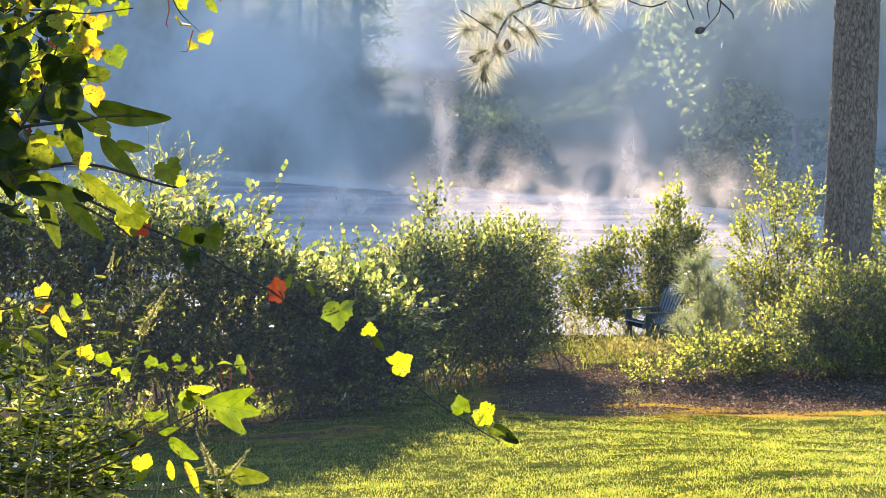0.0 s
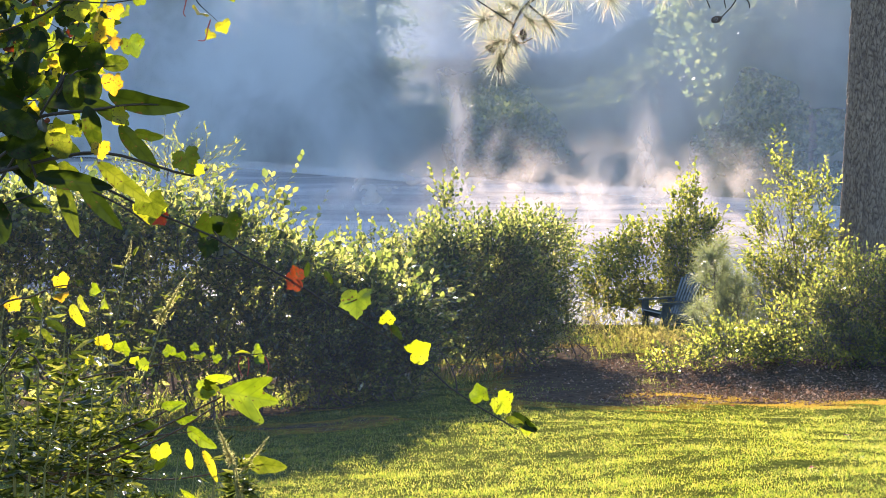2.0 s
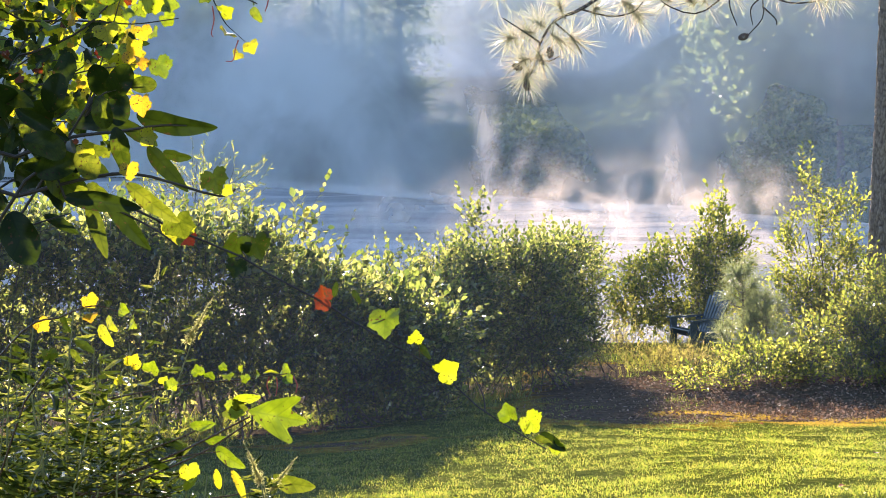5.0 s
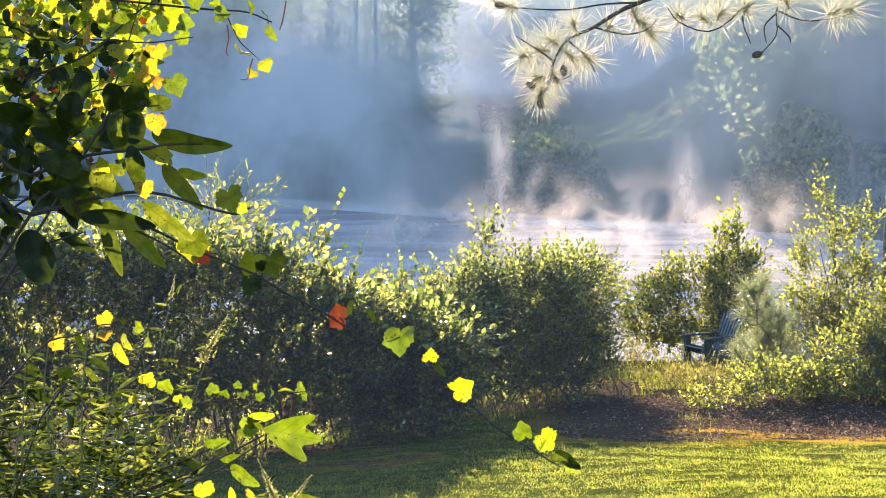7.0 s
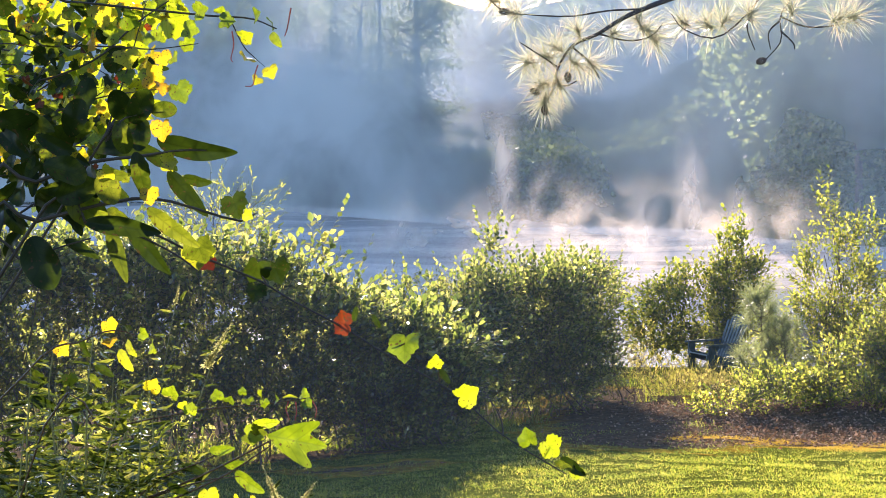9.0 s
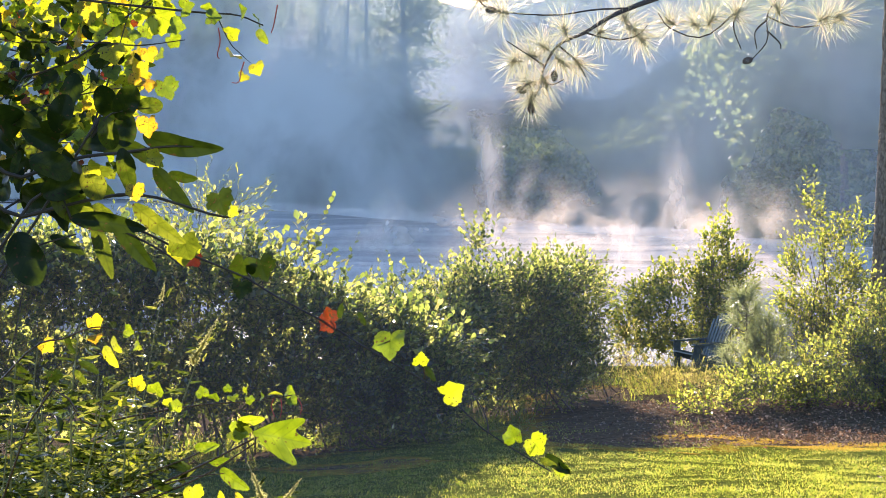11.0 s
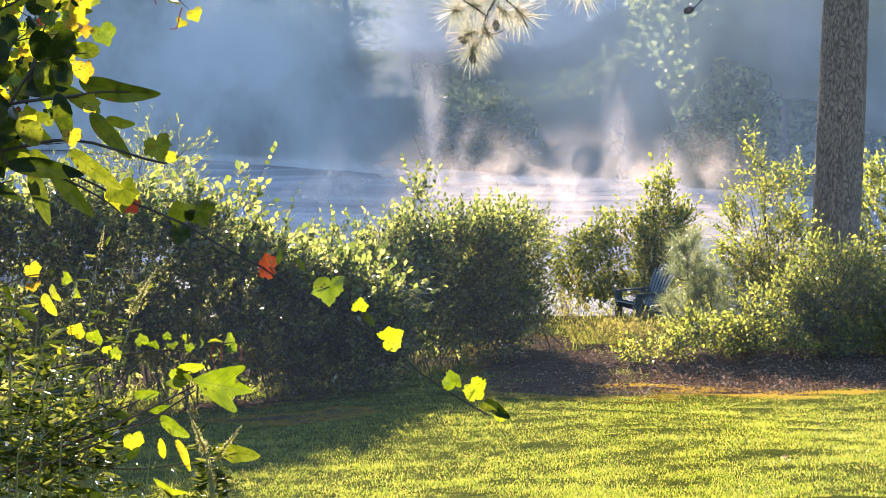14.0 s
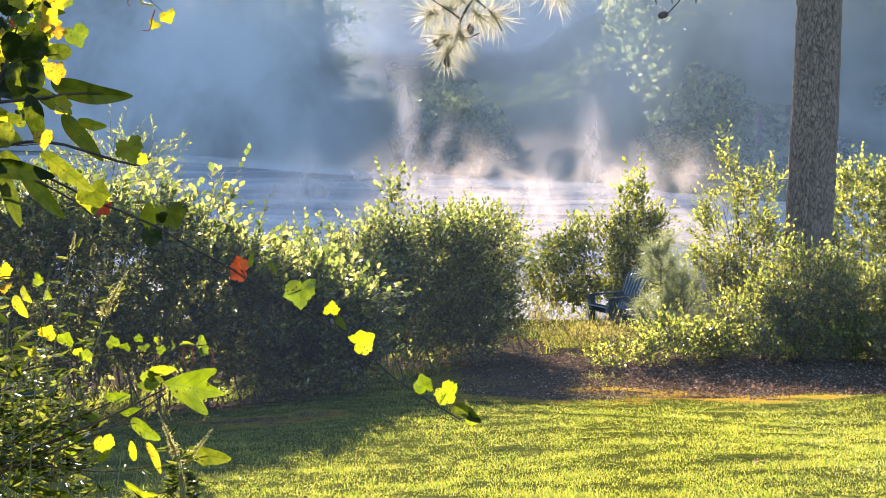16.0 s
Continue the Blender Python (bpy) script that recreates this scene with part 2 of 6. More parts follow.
def ground_material():
    """Lawn soil and thatch, bare brown earth with needles on the path and under the shrubs, moss at the lawn's edge."""
    m, n, l, out = material("ground")
    vec = coords(n, l, (1, 1, 1))
    at = n.new("ShaderNodeAttribute")
    at.attribute_name = "bare"
    fine = noise_tex(n, l, vec, 9, 8.0, 0.7)
    mid = noise_tex(n, l, vec, 1.3, 5.0)
    turf = ramp(n, [(0.3, (0.03, 0.045, 0.009)), (0.55, (0.075, 0.092, 0.018)), (0.75, (0.16, 0.155, 0.035))])
    earth = ramp(n, [(0.3, (0.035, 0.026, 0.016)), (0.55, (0.10, 0.075, 0.046)), (0.75, (0.24, 0.18, 0.11))])
    l.new(fine, turf.inputs[0])
    l.new(fine, earth.inputs[0])
    k = n.new("ShaderNodeMath")
    k.operation = "MULTIPLY_ADD"
    l.new(mid, k.inputs[0])
    k.inputs[1].default_value = 0.8
    k2 = n.new("ShaderNodeMath")
    k2.operation = "ADD"
    l.new(at.outputs["Fac"], k2.inputs[0])
    k2.inputs[1].default_value = -0.4
    l.new(k2.outputs[0], k.inputs[2])
    ed = ramp(n, [(0.42, (0, 0, 0)), (0.6, (1, 1, 1))])
    l.new(k.outputs[0], ed.inputs[0])
    mx = n.new("ShaderNodeMix")
    mx.data_type = "RGBA"
    l.new(ed.outputs[0], mx.inputs[0])
    l.new(turf.outputs[0], mx.inputs[6])
    l.new(earth.outputs[0], mx.inputs[7])
    p = n.new("ShaderNodeBsdfPrincipled")
    p.inputs["Roughness"].default_value = 0.95
    p.inputs["Specular IOR Level"].default_value = 0.0
    edge = ramp(n, [(0.36, (0, 0, 0)), (0.46, (0.85, 0.85, 0.85)), (0.60, (0.85, 0.85, 0.85)), (0.72, (0, 0, 0))])
    l.new(k.outputs[0], edge.inputs[0])
    moss = ramp(n, [(0.35, (0.12, 0.085, 0.012)), (0.7, (0.36, 0.23, 0.03))])
    l.new(fine, moss.inputs[0])
    mm = n.new("ShaderNodeMix")
    mm.data_type = "RGBA"
    l.new(edge.outputs[0], mm.inputs[0])
    l.new(mx.outputs[2], mm.inputs[6])
    l.new(moss.outputs[0], mm.inputs[7])
    l.new(mm.outputs[2], p.inputs["Base Color"])
    b = n.new("ShaderNodeBump")
    b.inputs["Strength"].default_value = 0.8
    b.inputs["Distance"].default_value = 0.04
    l.new(fine, b.inputs["Height"])
    l.new(b.outputs[0], p.inputs["Normal"])
    l.new(p.outputs[0], out.inputs["Surface"])
    return m


def water_material():
    m, n, l, out = material("water")
    vec = coords(n, l, (0.5, 1.6, 1))
    a = noise_tex(n, l, vec, 2.2, 5.0, 0.6)
    big = noise_tex(n, l, coords(n, l, (0.05, 0.25, 1)), 1.0, 3.0)
    p = n.new("ShaderNodeBsdfPrincipled")
    p.inputs["Base Color"].default_value = (0.02, 0.028, 0.028, 1)
    p.inputs["IOR"].default_value = 1.333
    rr = ramp(n, [(0.35, (0.18, 0.18, 0.18)), (0.7, (0.33, 0.33, 0.33))])
    l.new(big, rr.inputs[0])
    l.new(rr.outputs[0], p.inputs["Roughness"])
    b = n.new("ShaderNodeBump")
    b.inputs["Strength"].default_value = 0.22
    b.inputs["Distance"].default_value = 0.03
    l.new(a, b.inputs["Height"])
    l.new(b.outputs[0], p.inputs["Normal"])
    l.new(p.outputs[0], out.inputs["Surface"])
    return m


def mist_material(name, thick, low, high, scale, size, warp=1.2, detail=5.0, hue=(1.0, 1.0, 1.0), forward=0.65):
    """Steam: fine droplets whose hue puts haze or sun tint into their colour; they scatter light back and, by the share
    forward, onwards; thin and torn; it fades out at its edges.
    """
    m, n, l, out = material(name)
    vec = coords(n, l, scale)
    w = noise_tex(n, l, vec, size * 0.6, 2.0)
    ad = n.new("ShaderNodeVectorMath")
    ad.operation = "MULTIPLY_ADD"
    l.new(w, ad.inputs[0])
    ad.inputs[1].default_value = (warp, warp, warp)
    l.new(vec, ad.inputs[2])
    f = noise_tex(n, l, ad.outputs[0], size, detail, 0.58)
    r = ramp(n, [(low, (0, 0, 0)), (high, (1, 1, 1))])
    r.color_ramp.interpolation = "EASE"
    l.new(f, r.inputs[0])
    at = n.new("ShaderNodeAttribute")
    at.attribute_name = "fade"
    mul = n.new("ShaderNodeMath")
    mul.operation = "MULTIPLY"
    l.new(r.outputs[0], mul.inputs[0])
    l.new(at.outputs["Fac"], mul.inputs[1])
    mul2 = n.new("ShaderNodeMath")
    mul2.operation = "MULTIPLY"
    l.new(mul.outputs[0], mul2.inputs[0])
    mul2.inputs[1].default_value = thick
    tr = n.new("ShaderNodeBsdfTransparent")
    df = n.new("ShaderNodeBsdfDiffuse")
    df.inputs["Color"].default_value = (0.9 * hue[0], 0.9 * hue[1], 0.9 * hue[2], 1)
    tl = n.new("ShaderNodeBsdfTranslucent")
    tl.inputs["Color"].default_value = (0.95 * hue[0], 0.95 * hue[1], 0.95 * hue[2], 1)
    m1 = n.new("ShaderNodeMixShader")
    m1.inputs[0].default_value = forward
    l.new(df.outputs[0], m1.inputs[1])
    l.new(tl.outputs[0], m1.inputs[2])
    m2 = n.new("ShaderNodeMixShader")
    l.new(mul2.outputs[0], m2.inputs[0])
    l.new(tr.outputs[0], m2.inputs[1])
    l.new(m1.outputs[0], m2.inputs[2])
    l.new(m2.outputs[0], out.inputs["Surface"])
    return m


pine_bark = bark_material()
ground_mat = ground_material()
water_mat = water_material()

# ---- geometry helpers ----
rng = np.random.default_rng(7)


def mesh_np(name, V, F, mat=None, smooth=False):
    """A mesh from arrays: vertices (n, 3), faces (m, k) of one size."""
    V, F = np.asarray(V, np.float32), np.asarray(F, np.int32)
    me = bpy.data.meshes.new(name)
    me.vertices.add(len(V))
    me.vertices.foreach_set("co", V.ravel())
    me.loops.add(F.size)
    me.loops.foreach_set("vertex_index", F.ravel())
    me.polygons.add(len(F))
    me.polygons.foreach_set("loop_start", np.arange(0, F.size, F.shape[1], dtype=np.int32))
    if smooth:
        me.polygons.foreach_set("use_smooth", np.ones(len(F), bool))
    me.update(calc_edges=True)
    me.validate()
    if mat:
        me.materials.append(mat)
    return me


def attach(name, me, parent=None, label="", at=None):
    ob = new(name, me)
    if parent is not None:
        ob.parent = parent
    if at is not None:
        ob.matrix_basis = at
    if label:
        ob["label"] = label
    return ob


def part(name, bm, mat, parent, label=""):
    me = bpy.data.meshes.new(name)
    bm.to_mesh(me)
    bm.free()
    me.materials.append(mat)
    return attach(name, me, parent, label)


def thing(name, label, category, group="", kind="", at=(0, 0, 0)):
    ob = new(name)
    ob.location = at
    ob.empty_display_size = 0.1
    return tagged(ob, label, category, group, kind)


def unit(v):
    v = np.asarray(v, float)
    return v / (np.linalg.norm(v, axis=-1, keepdims=True) + 1e-9)


def spline(pts, n):
    """n points on a smooth curve through pts."""
    pts = np.asarray(pts, float)
    P = np.vstack([2 * pts[0] - pts[1], pts, 2 * pts[-1] - pts[-2]])
    out = []
    for s in np.linspace(0, len(pts) - 1 - 1e-6, n):
        i, t = int(s), s - int(s)
        a, b, c, d = P[i:i + 4]
        out.append(0.5 * (2 * b + (c - a) * t + (2 * a - 5 * b + 4 * c - d) * t * t + (3 * b - a - 3 * c + d) * t ** 3))
    return np.array(out)


def tube_np(pts, radii, sides=6):
    """Vertices and quads of a tapered tube along pts."""
    pts = np.asarray(pts, float)
    radii = np.broadcast_to(np.asarray(radii, float), (len(pts),))
    d = unit(np.gradient(pts, axis=0))
    ref = np.array([0.0, 1.0, 0.0]) if abs(d[:, 1]).mean() < 0.8 else np.array([1.0, 0.0, 0.0])
    a = unit(np.cross(d, ref))
    b = np.cross(d, a)
    ang = np.arange(sides) * 2 * np.pi / sides
    V = pts[:, None] + radii[:, None, None] * (np.cos(ang)[None, :, None] * a[:, None] + np.sin(ang)[None, :, None] * b[:, None])
    i = np.arange(len(pts) - 1)[:, None] * sides
    j = np.arange(sides)[None]
    k = (j + 1) % sides
    F = np.stack([i + j, i + k, i + sides + k, i + sides + j], -1).reshape(-1, 4)
    return V.reshape(-1, 3), F


def tubes_np(name, list_of, mat, sides=5):
    VV, FF, o = [], [], 0
    for pts, radii in list_of:
        V, F = tube_np(pts, radii, sides)
        VV.append(V)
        FF.append(F + o)
        o += len(V)
    return mesh_np(name, np.vstack(VV), np.vstack(FF), mat, True)


def scatter_np(P, D, S, tpl, faces, rnd, flop=0.6):
    """Copies of a leaf: at P, pointing along D, of length S, rolled at random about D."""
    D = unit(D)
    n = len(P)
    r = unit(rnd.normal(size=(n, 3)) * flop + np.array([0, 0, 1.0]))
    X = unit(np.cross(D, r))
    Z = np.cross(X, D)
    T = np.asarray(tpl, float)
    V = P[:, None] + S[:, None, None] * (T[None, :, 0:1] * X[:, None] + T[None, :, 1:2] * D[:, None] + T[None, :, 2:3] * Z[:, None])
    F = (np.arange(n)[:, None, None] * len(T) + np.asarray(faces)[None]).reshape(-1, len(faces[0]))
    return V.reshape(-1, 3), F


# a small folded leaf, one unit long: two halves of two faces each
LEAF = [(0, 0, 0), (0.24, 0.42, 0.07), (0, 0.45, 0), (-0.24, 0.42, 0.07), (0.15, 0.78, 0.02), (0, 1, -0.08), (-0.15, 0.78, 0.02)]
LEAF_T = [(0, 1, 2), (0, 2, 3), (1, 4, 2), (2, 6, 3), (2, 4, 5), (2, 5, 6)]
NARROW = [(x * 0.5, y, z) for x, y, z in LEAF]
ROUND = [(x * 1.35, y, z) for x, y, z in LEAF]


def ground_z(x, y):
    """Height of the land: a lawn that falls to the pond, the bank, the pond's bed, the far shore."""
    x, y = np.asarray(x, float), np.asarray(y, float)
    z = np.where(y < 26, -0.109 * y, -2.834 - 0.092 * (y - 26))
    z = np.where(y < -10, 1.09 + 0.02 * (-10 - y), z)
    z = z + np.where(y > 41, -(np.clip(y, 41, 47) - 41) * 0.30, 0)
    z = np.where(y > 47, -5.9, z)
    s = far_shore(x)
    z = np.where(y > s - 2, np.minimum(-5.9 + (y - s + 2) * 0.42, np.minimum(-4.4 + (y - s) * 0.27, 2.2 - 4.4 * np.exp(-((x - 1.5) / 9.0) ** 4) + (y - s - 24) * 0.03)), z)
    z = z + np.clip((y - 150) * 0.3, 0, 6.0)
    z = z + 0.05 * np.sin(x * 0.9 + 1.3 * np.sin(y * 0.37)) * np.exp(-((y - 24) / 14) ** 2)
    z = z + 0.16 * np.exp(-((x - 5.2) / 2.6) ** 2 - ((y - 27.5) / 2.2) ** 2)
    return z


def far_shore(x):
    return np.clip(94 - 1.1 * np.asarray(x, float), 78, 116)


def bare_amount(x, y):
    """How bare of turf the ground is: the path through the gap, the litter under the shrubs."""
    x, y = np.asarray(x, float), np.asarray(y, float)
    wob = 0.35 * np.sin(x * 2.3 + 1.7 * np.sin(y * 1.9)) + 0.22 * np.sin(y * 3.7 + 2.1 * np.sin(x * 3.3)) + 0.12 * np.sin(x * 7.9 + y * 5.3)
    y = y + wob
    x = x + 0.5 * wob
    path = np.exp(-((x - 1.6 - 0.05 * (y - 24)) / 1.5) ** 2) * np.clip((y - 19.5) / 3, 0, 1) * np.clip((36 - y) / 4, 0, 1)
    litter = np.clip((y - 22.1 - 0.3 * np.sin(x * 1.7)) / 0.8, 0, 1) * np.clip((x - 1.9) / 0.8, 0, 1) * np.clip((31 - y) / 3, 0, 1)
    hedge = np.clip((y - np.where(x < -1.3, 20.2, 25.0 + 1.6 * (x + 1.2))) / 1.0, 0, 1) * np.clip((1.8 - x) / 0.8, 0, 1) * np.clip((31 - y) / 2, 0, 1)
    strip = 0.75 * np.exp(-((y - 19.7 - 0.2 * np.sin(x * 1.3)) / 0.45) ** 2) * np.clip((0.6 - x) / 1.5, 0, 1) * np.clip((x + 4) / 1.5, 0, 1)
    return np.clip(np.maximum.reduce([path, litter, hedge, strip]), 0, 1)


def build_ground():
    xs = np.concatenate([[-3000, -1200, -400, -150, -70, -40, -25], np.arange(-16, 16.01, 0.25), [25, 40, 70, 150, 400, 1200, 3000]])
    ys = np.concatenate([[-3000, -1000, -300, -80, -30, -10, -4], np.arange(0, 12, 1.0), np.arange(12, 50, 0.25), np.arange(50, 76, 2), np.arange(76, 125, 1.0), [140, 150, 160, 170, 178, 200, 300, 800, 3000]])
    X, Y = np.meshgrid(xs, ys)
    Z = ground_z(X, Y)
    Z = Z + rng.normal(0, 0.004, Z.shape) * ((Y > 10) & (Y < 45))
    V = np.stack([X, Y, Z], -1).reshape(-1, 3)
    nx, ny = len(xs), len(ys)
    i = (np.arange(ny - 1)[:, None] * nx + np.arange(nx - 1)[None]).ravel()
    F = np.stack([i, i + 1, i + nx + 1, i + nx], -1)
    me = mesh_np("ground", V, F, ground_mat, True)
    a = me.attributes.new("bare", "FLOAT", "POINT")
    a.data.foreach_set("value", bare_amount(X, Y).ravel().astype(np.float32))
    tagged(new("ground", me), "lawn sloping down to a pond with bare earth path", "ground", kind="structure")
    bm = bmesh.new()
    bmesh.ops.create_grid(bm, x_segments=1, y_segments=1, size=1)
    bmesh.ops.scale(bm, vec=(160, 36.5, 1), verts=bm.verts)
    bmesh.ops.translate(bm, vec=(0, 80.5, LAKE_Z), verts=bm.verts)
    w = part("water", bm, water_mat, None)
    tagged(w, "still pond water steaming in low morning sun", "pond", kind="structure")


build_ground()


# ---- shrubs ----
def shoots(rnd, centre, radii, count, length, leaf, per, rise=0.5, thin_low=0.0, shell=0.55, tpl=LEAF, twig=0.004, clump=2.6):
    """Leafy shoots that fill an uneven rounded body: leaf arrays and twig curves."""
    P, D, S, tw = [], [], [], []
    c, r = np.asarray(centre, float), np.asarray(radii, float)
    lump = rnd.normal(size=(9, 3))
    k = 0
    while k < count:
        v = rnd.normal(size=3)
        v /= np.linalg.norm(v)
        bump = 1 + 0.16 * np.tanh((lump @ v)).sum() / 2.2
        q = v * (shell + (1 - shell) * rnd.random()) ** 0.8 * bump
        if thin_low and q[2] < -0.35 and rnd.random() < thin_low:
            continue
        o = c + q * r
        if noise.noise(Vector(o) * clump + Vector((lump[0][0], 0, lump[0][1])) * 9) < -0.06 and rnd.random() < 0.8:
            continue
        k += 1
        d = unit(v * np.array([1, 1, 0.6]) * (1 - rise) + np.array([0, 0, rise]) + rnd.normal(0, 0.28, 3))
        L = length * (0.5 + rnd.random())
        bend = rnd.normal(0, 0.18, 3)
        t = np.linspace(0, 1, 4)[:, None]
        line = o + d * L * t + bend * L * t * t
        tw.append((line, np.linspace(twig, twig * 0.4, 4)))
        for s in np.linspace(0.12, 1.0, per):
            p = o + d * L * s + bend * L * s * s
            side = unit(np.cross(d, rnd.normal(size=3)))
            P.append(p)
            D.append(side * (1.0 - 0.45 * s) + d * (0.5 + 0.5 * s) + np.array([0, 0, -0.1]))
            S.append(leaf * (0.65 + 0.6 * rnd.random()))
    return np.array(P), np.array(D), np.array(S), tw


def shrub(name, label, category, base, bodies, seed, mat, leaf=0.075, tpl=LEAF, stems=7, group="", stem_r=0.018, spread=0.5, per=9, length=0.34, rise=0.5, thin_low=0.4, tip=None, core=()):
    """A shrub: stems from the ground, fine twigs, and leaves on shoots. bodies: (centre, radii, number of shoots), relative to the base."""
    rnd = np.random.default_rng(seed)
    ob = thing(name, label, category, group, at=base)
    P, D, S, tw = [], [], [], []
    for c, r, n, *fine in bodies:
        k = fine[0] if fine else 1.0
        p, d, s, t = shoots(rnd, c, r, n, length * (0.5 + 0.5 * k), leaf * k, per, rise, thin_low, tpl=tpl)
        P.append(p), D.append(d), S.append(s)
        tw += t
    if tip:
        for c, r, n in tip:
            p, d, s, t = shoots(rnd, c, r, n, length * 1.3, leaf * 1.2, per + 2, 0.9, 0, tpl=tpl)
            P.append(p), D.append(d), S.append(s)
            tw += t
    for c, r, n, size in core:
        # oversized hidden inner leaves, added to block the sun through the shrub
        v = unit(rnd.normal(size=(n, 3))) * rnd.random((n, 1)) ** 0.4
        P.append(np.asarray(c) + v * np.asarray(r)), D.append(rnd.normal(size=(n, 3))), S.append(size * rnd.uniform(0.7, 1.2, n))
    V, F = scatter_np(np.vstack(P), np.vstack(D), np.concatenate(S), tpl, LEAF_T, rnd)
    attach("foliage", mesh_np("foliage", V, F, mat), ob)
    tagged(attach("twig_mass", tubes_np("twig_mass", tw, twig_bark, 3), ob), kind="stuff")
    for i in range(stems):
        c, r, n = bodies[rnd.integers(len(bodies))][:3]
        goal = np.array(c) + np.array(r) * np.array([rnd.uniform(-0.6, 0.6), rnd.uniform(-0.6, 0.6), rnd.uniform(0.1, 0.7)])
        foot = np.array([c[0] * 0.7 + rnd.normal(0, spread * 0.5), c[1] * 0.5 + rnd.normal(0, spread * 0.3), -0.08])
        mid = (foot + goal) / 2 + rnd.normal(0, 0.09, 3)
        line = spline([foot, mid, goal], 9)
        me = tubes_np("stem", [(line, np.linspace(stem_r * rnd.uniform(0.7, 1.2), stem_r * 0.3, 9))], twig_bark, 6)
        attach("stem", me, ob)
    return ob


def gz(x, y):
    return float(ground_z(x, y))


def hedge_row():
    lab = "dense glossy green hedge shrub, backlit leaves yellow at the top"
    # shrubs (-1.4, 22.1) and (-0.85, 22.9) are added to lengthen the lawn's shadow
    spec = [(-6.35, 18.9, 2.2, 0.85), (-5.6, 19.2, 2.2, 0.85), (-4.85, 19.6, 2.2, 0.85), (-4.1, 20.1, 2.2, 0.85), (-3.3, 20.6, 2.2, 0.85), (-2.6, 21.1, 2.02, 0.8), (-1.95, 21.6, 1.72, 0.72), (-1.4, 22.1, 1.32, 0.6), (-0.85, 22.9, 1.1, 0.55),
            # unseen shrub (1.0, 31.5) is added behind the hedge to shade the path
            (1.0, 31.5, 2.0, 0.6), (-1.15, 25.4, 1.52, 0.8), (-0.5, 26.6, 1.88, 0.85), (0.25, 27.8, 2.04, 0.9), (0.8, 28.8, 1.96, 0.72)]
    for i, (x, y, h, r) in enumerate(spec):
        bodies = [((0, -0.1, h * 0.48), (r, 0.8, h * 0.28), 300 if y < 24 else 420, 0.64 if y < 24 else 0.8), ((0, -0.15, h * 0.24), (r * 1.0, 0.8, h * 0.26), 190 if y < 24 else 270, 0.6 if y < 24 else 0.75), ((0, 0.15, h * 0.78), (r * 1.05, 0.75, h * 0.19), 230 if y < 24 else 300)]
        tip = [((0, 0.05, h * 0.82), (r * 0.85, 0.55, 0.14), 60)]
        core = [((0, 0.45, h * (0.40 if y < 24 else 0.44)), (r * 1.05, 0.65, h * (0.33 if y < 24 else 0.40)), 150 if y < 24 else 190, 0.25)]
        if i == 12:
            tip.append(((-0.4, 0.1, h + 0.12), (0.14, 0.14, 0.22), 16))
        if i == 5:
            tip += [((0.1, 0, h + 0.04), (0.05, 0.05, 0.12), 4), ((0.7, 0, h + 0.02), (0.06, 0.05, 0.12), 5)]
        shrub("hedge_shrub", lab, "hedge", (x, y, gz(x, y)), bodies, 20 + i, hedge_leaf, leaf=0.080 if y < 24 else 0.064, tpl=ROUND, stems=10, group="hedge along the pond", spread=0.9, tip=tip, thin_low=0.4, stem_r=0.012, core=core)


hedge_row()
# a feathery young tree behind the left part of the hedge
shrub("sapling", "feathery young tree with fine pale leaves behind the hedge", "tree", (-3.6, 24.6, gz(-3.6, 24.6)),
      [((0.2, 0, 2.5), (0.5, 0.4, 0.34), 90), ((-0.2, 0, 2.0), (0.6, 0.4, 0.4), 120)], 61, bush_leaf, leaf=0.06, tpl=NARROW, stems=5, per=16, length=0.45, rise=0.25)
# round the chair
shrub("shrub", "broad green shrub with backlit leaves behind the chair", "shrub", (3.75, 40.0, gz(3.75, 40.0)),
      [((0.1, 0, 1.1), (1.05, 0.8, 0.85), 680), ((-0.8, 0, 0.75), (0.6, 0.6, 0.65), 260), ((0.75, 0, 1.7), (0.40, 0.4, 0.8), 300), ((0.9, 0, 0.6), (0.7, 0.5, 0.6), 240)], 71, bush_leaf, leaf=0.082, tpl=ROUND, stems=9,
      tip=[((0.78, 0, 2.45), (0.22, 0.2, 0.2), 26)], thin_low=0.1)
shrub("shrub", "tall loose shrub with bright yellow-green backlit leaves", "shrub", (5.35, 33.0, gz(5.35, 33.0)),
      [((0.0, 0, 1.6), (0.62, 0.4, 0.95), 400), ((-0.35, 0, 0.75), (0.75, 0.4, 0.6), 300), ((0.5, 0, 1.1), (0.6, 0.4, 0.8), 300), ((0.05, 0, 2.55), (0.28, 0.25, 0.35), 50)], 72, bush_leaf, leaf=0.072, stems=12,
      tip=[((-0.2, 0, 2.95), (0.07, 0.07, 0.28), 10), ((0.45, 0, 2.5), (0.16, 0.1, 0.2), 14)], per=8, thin_low=0.3)
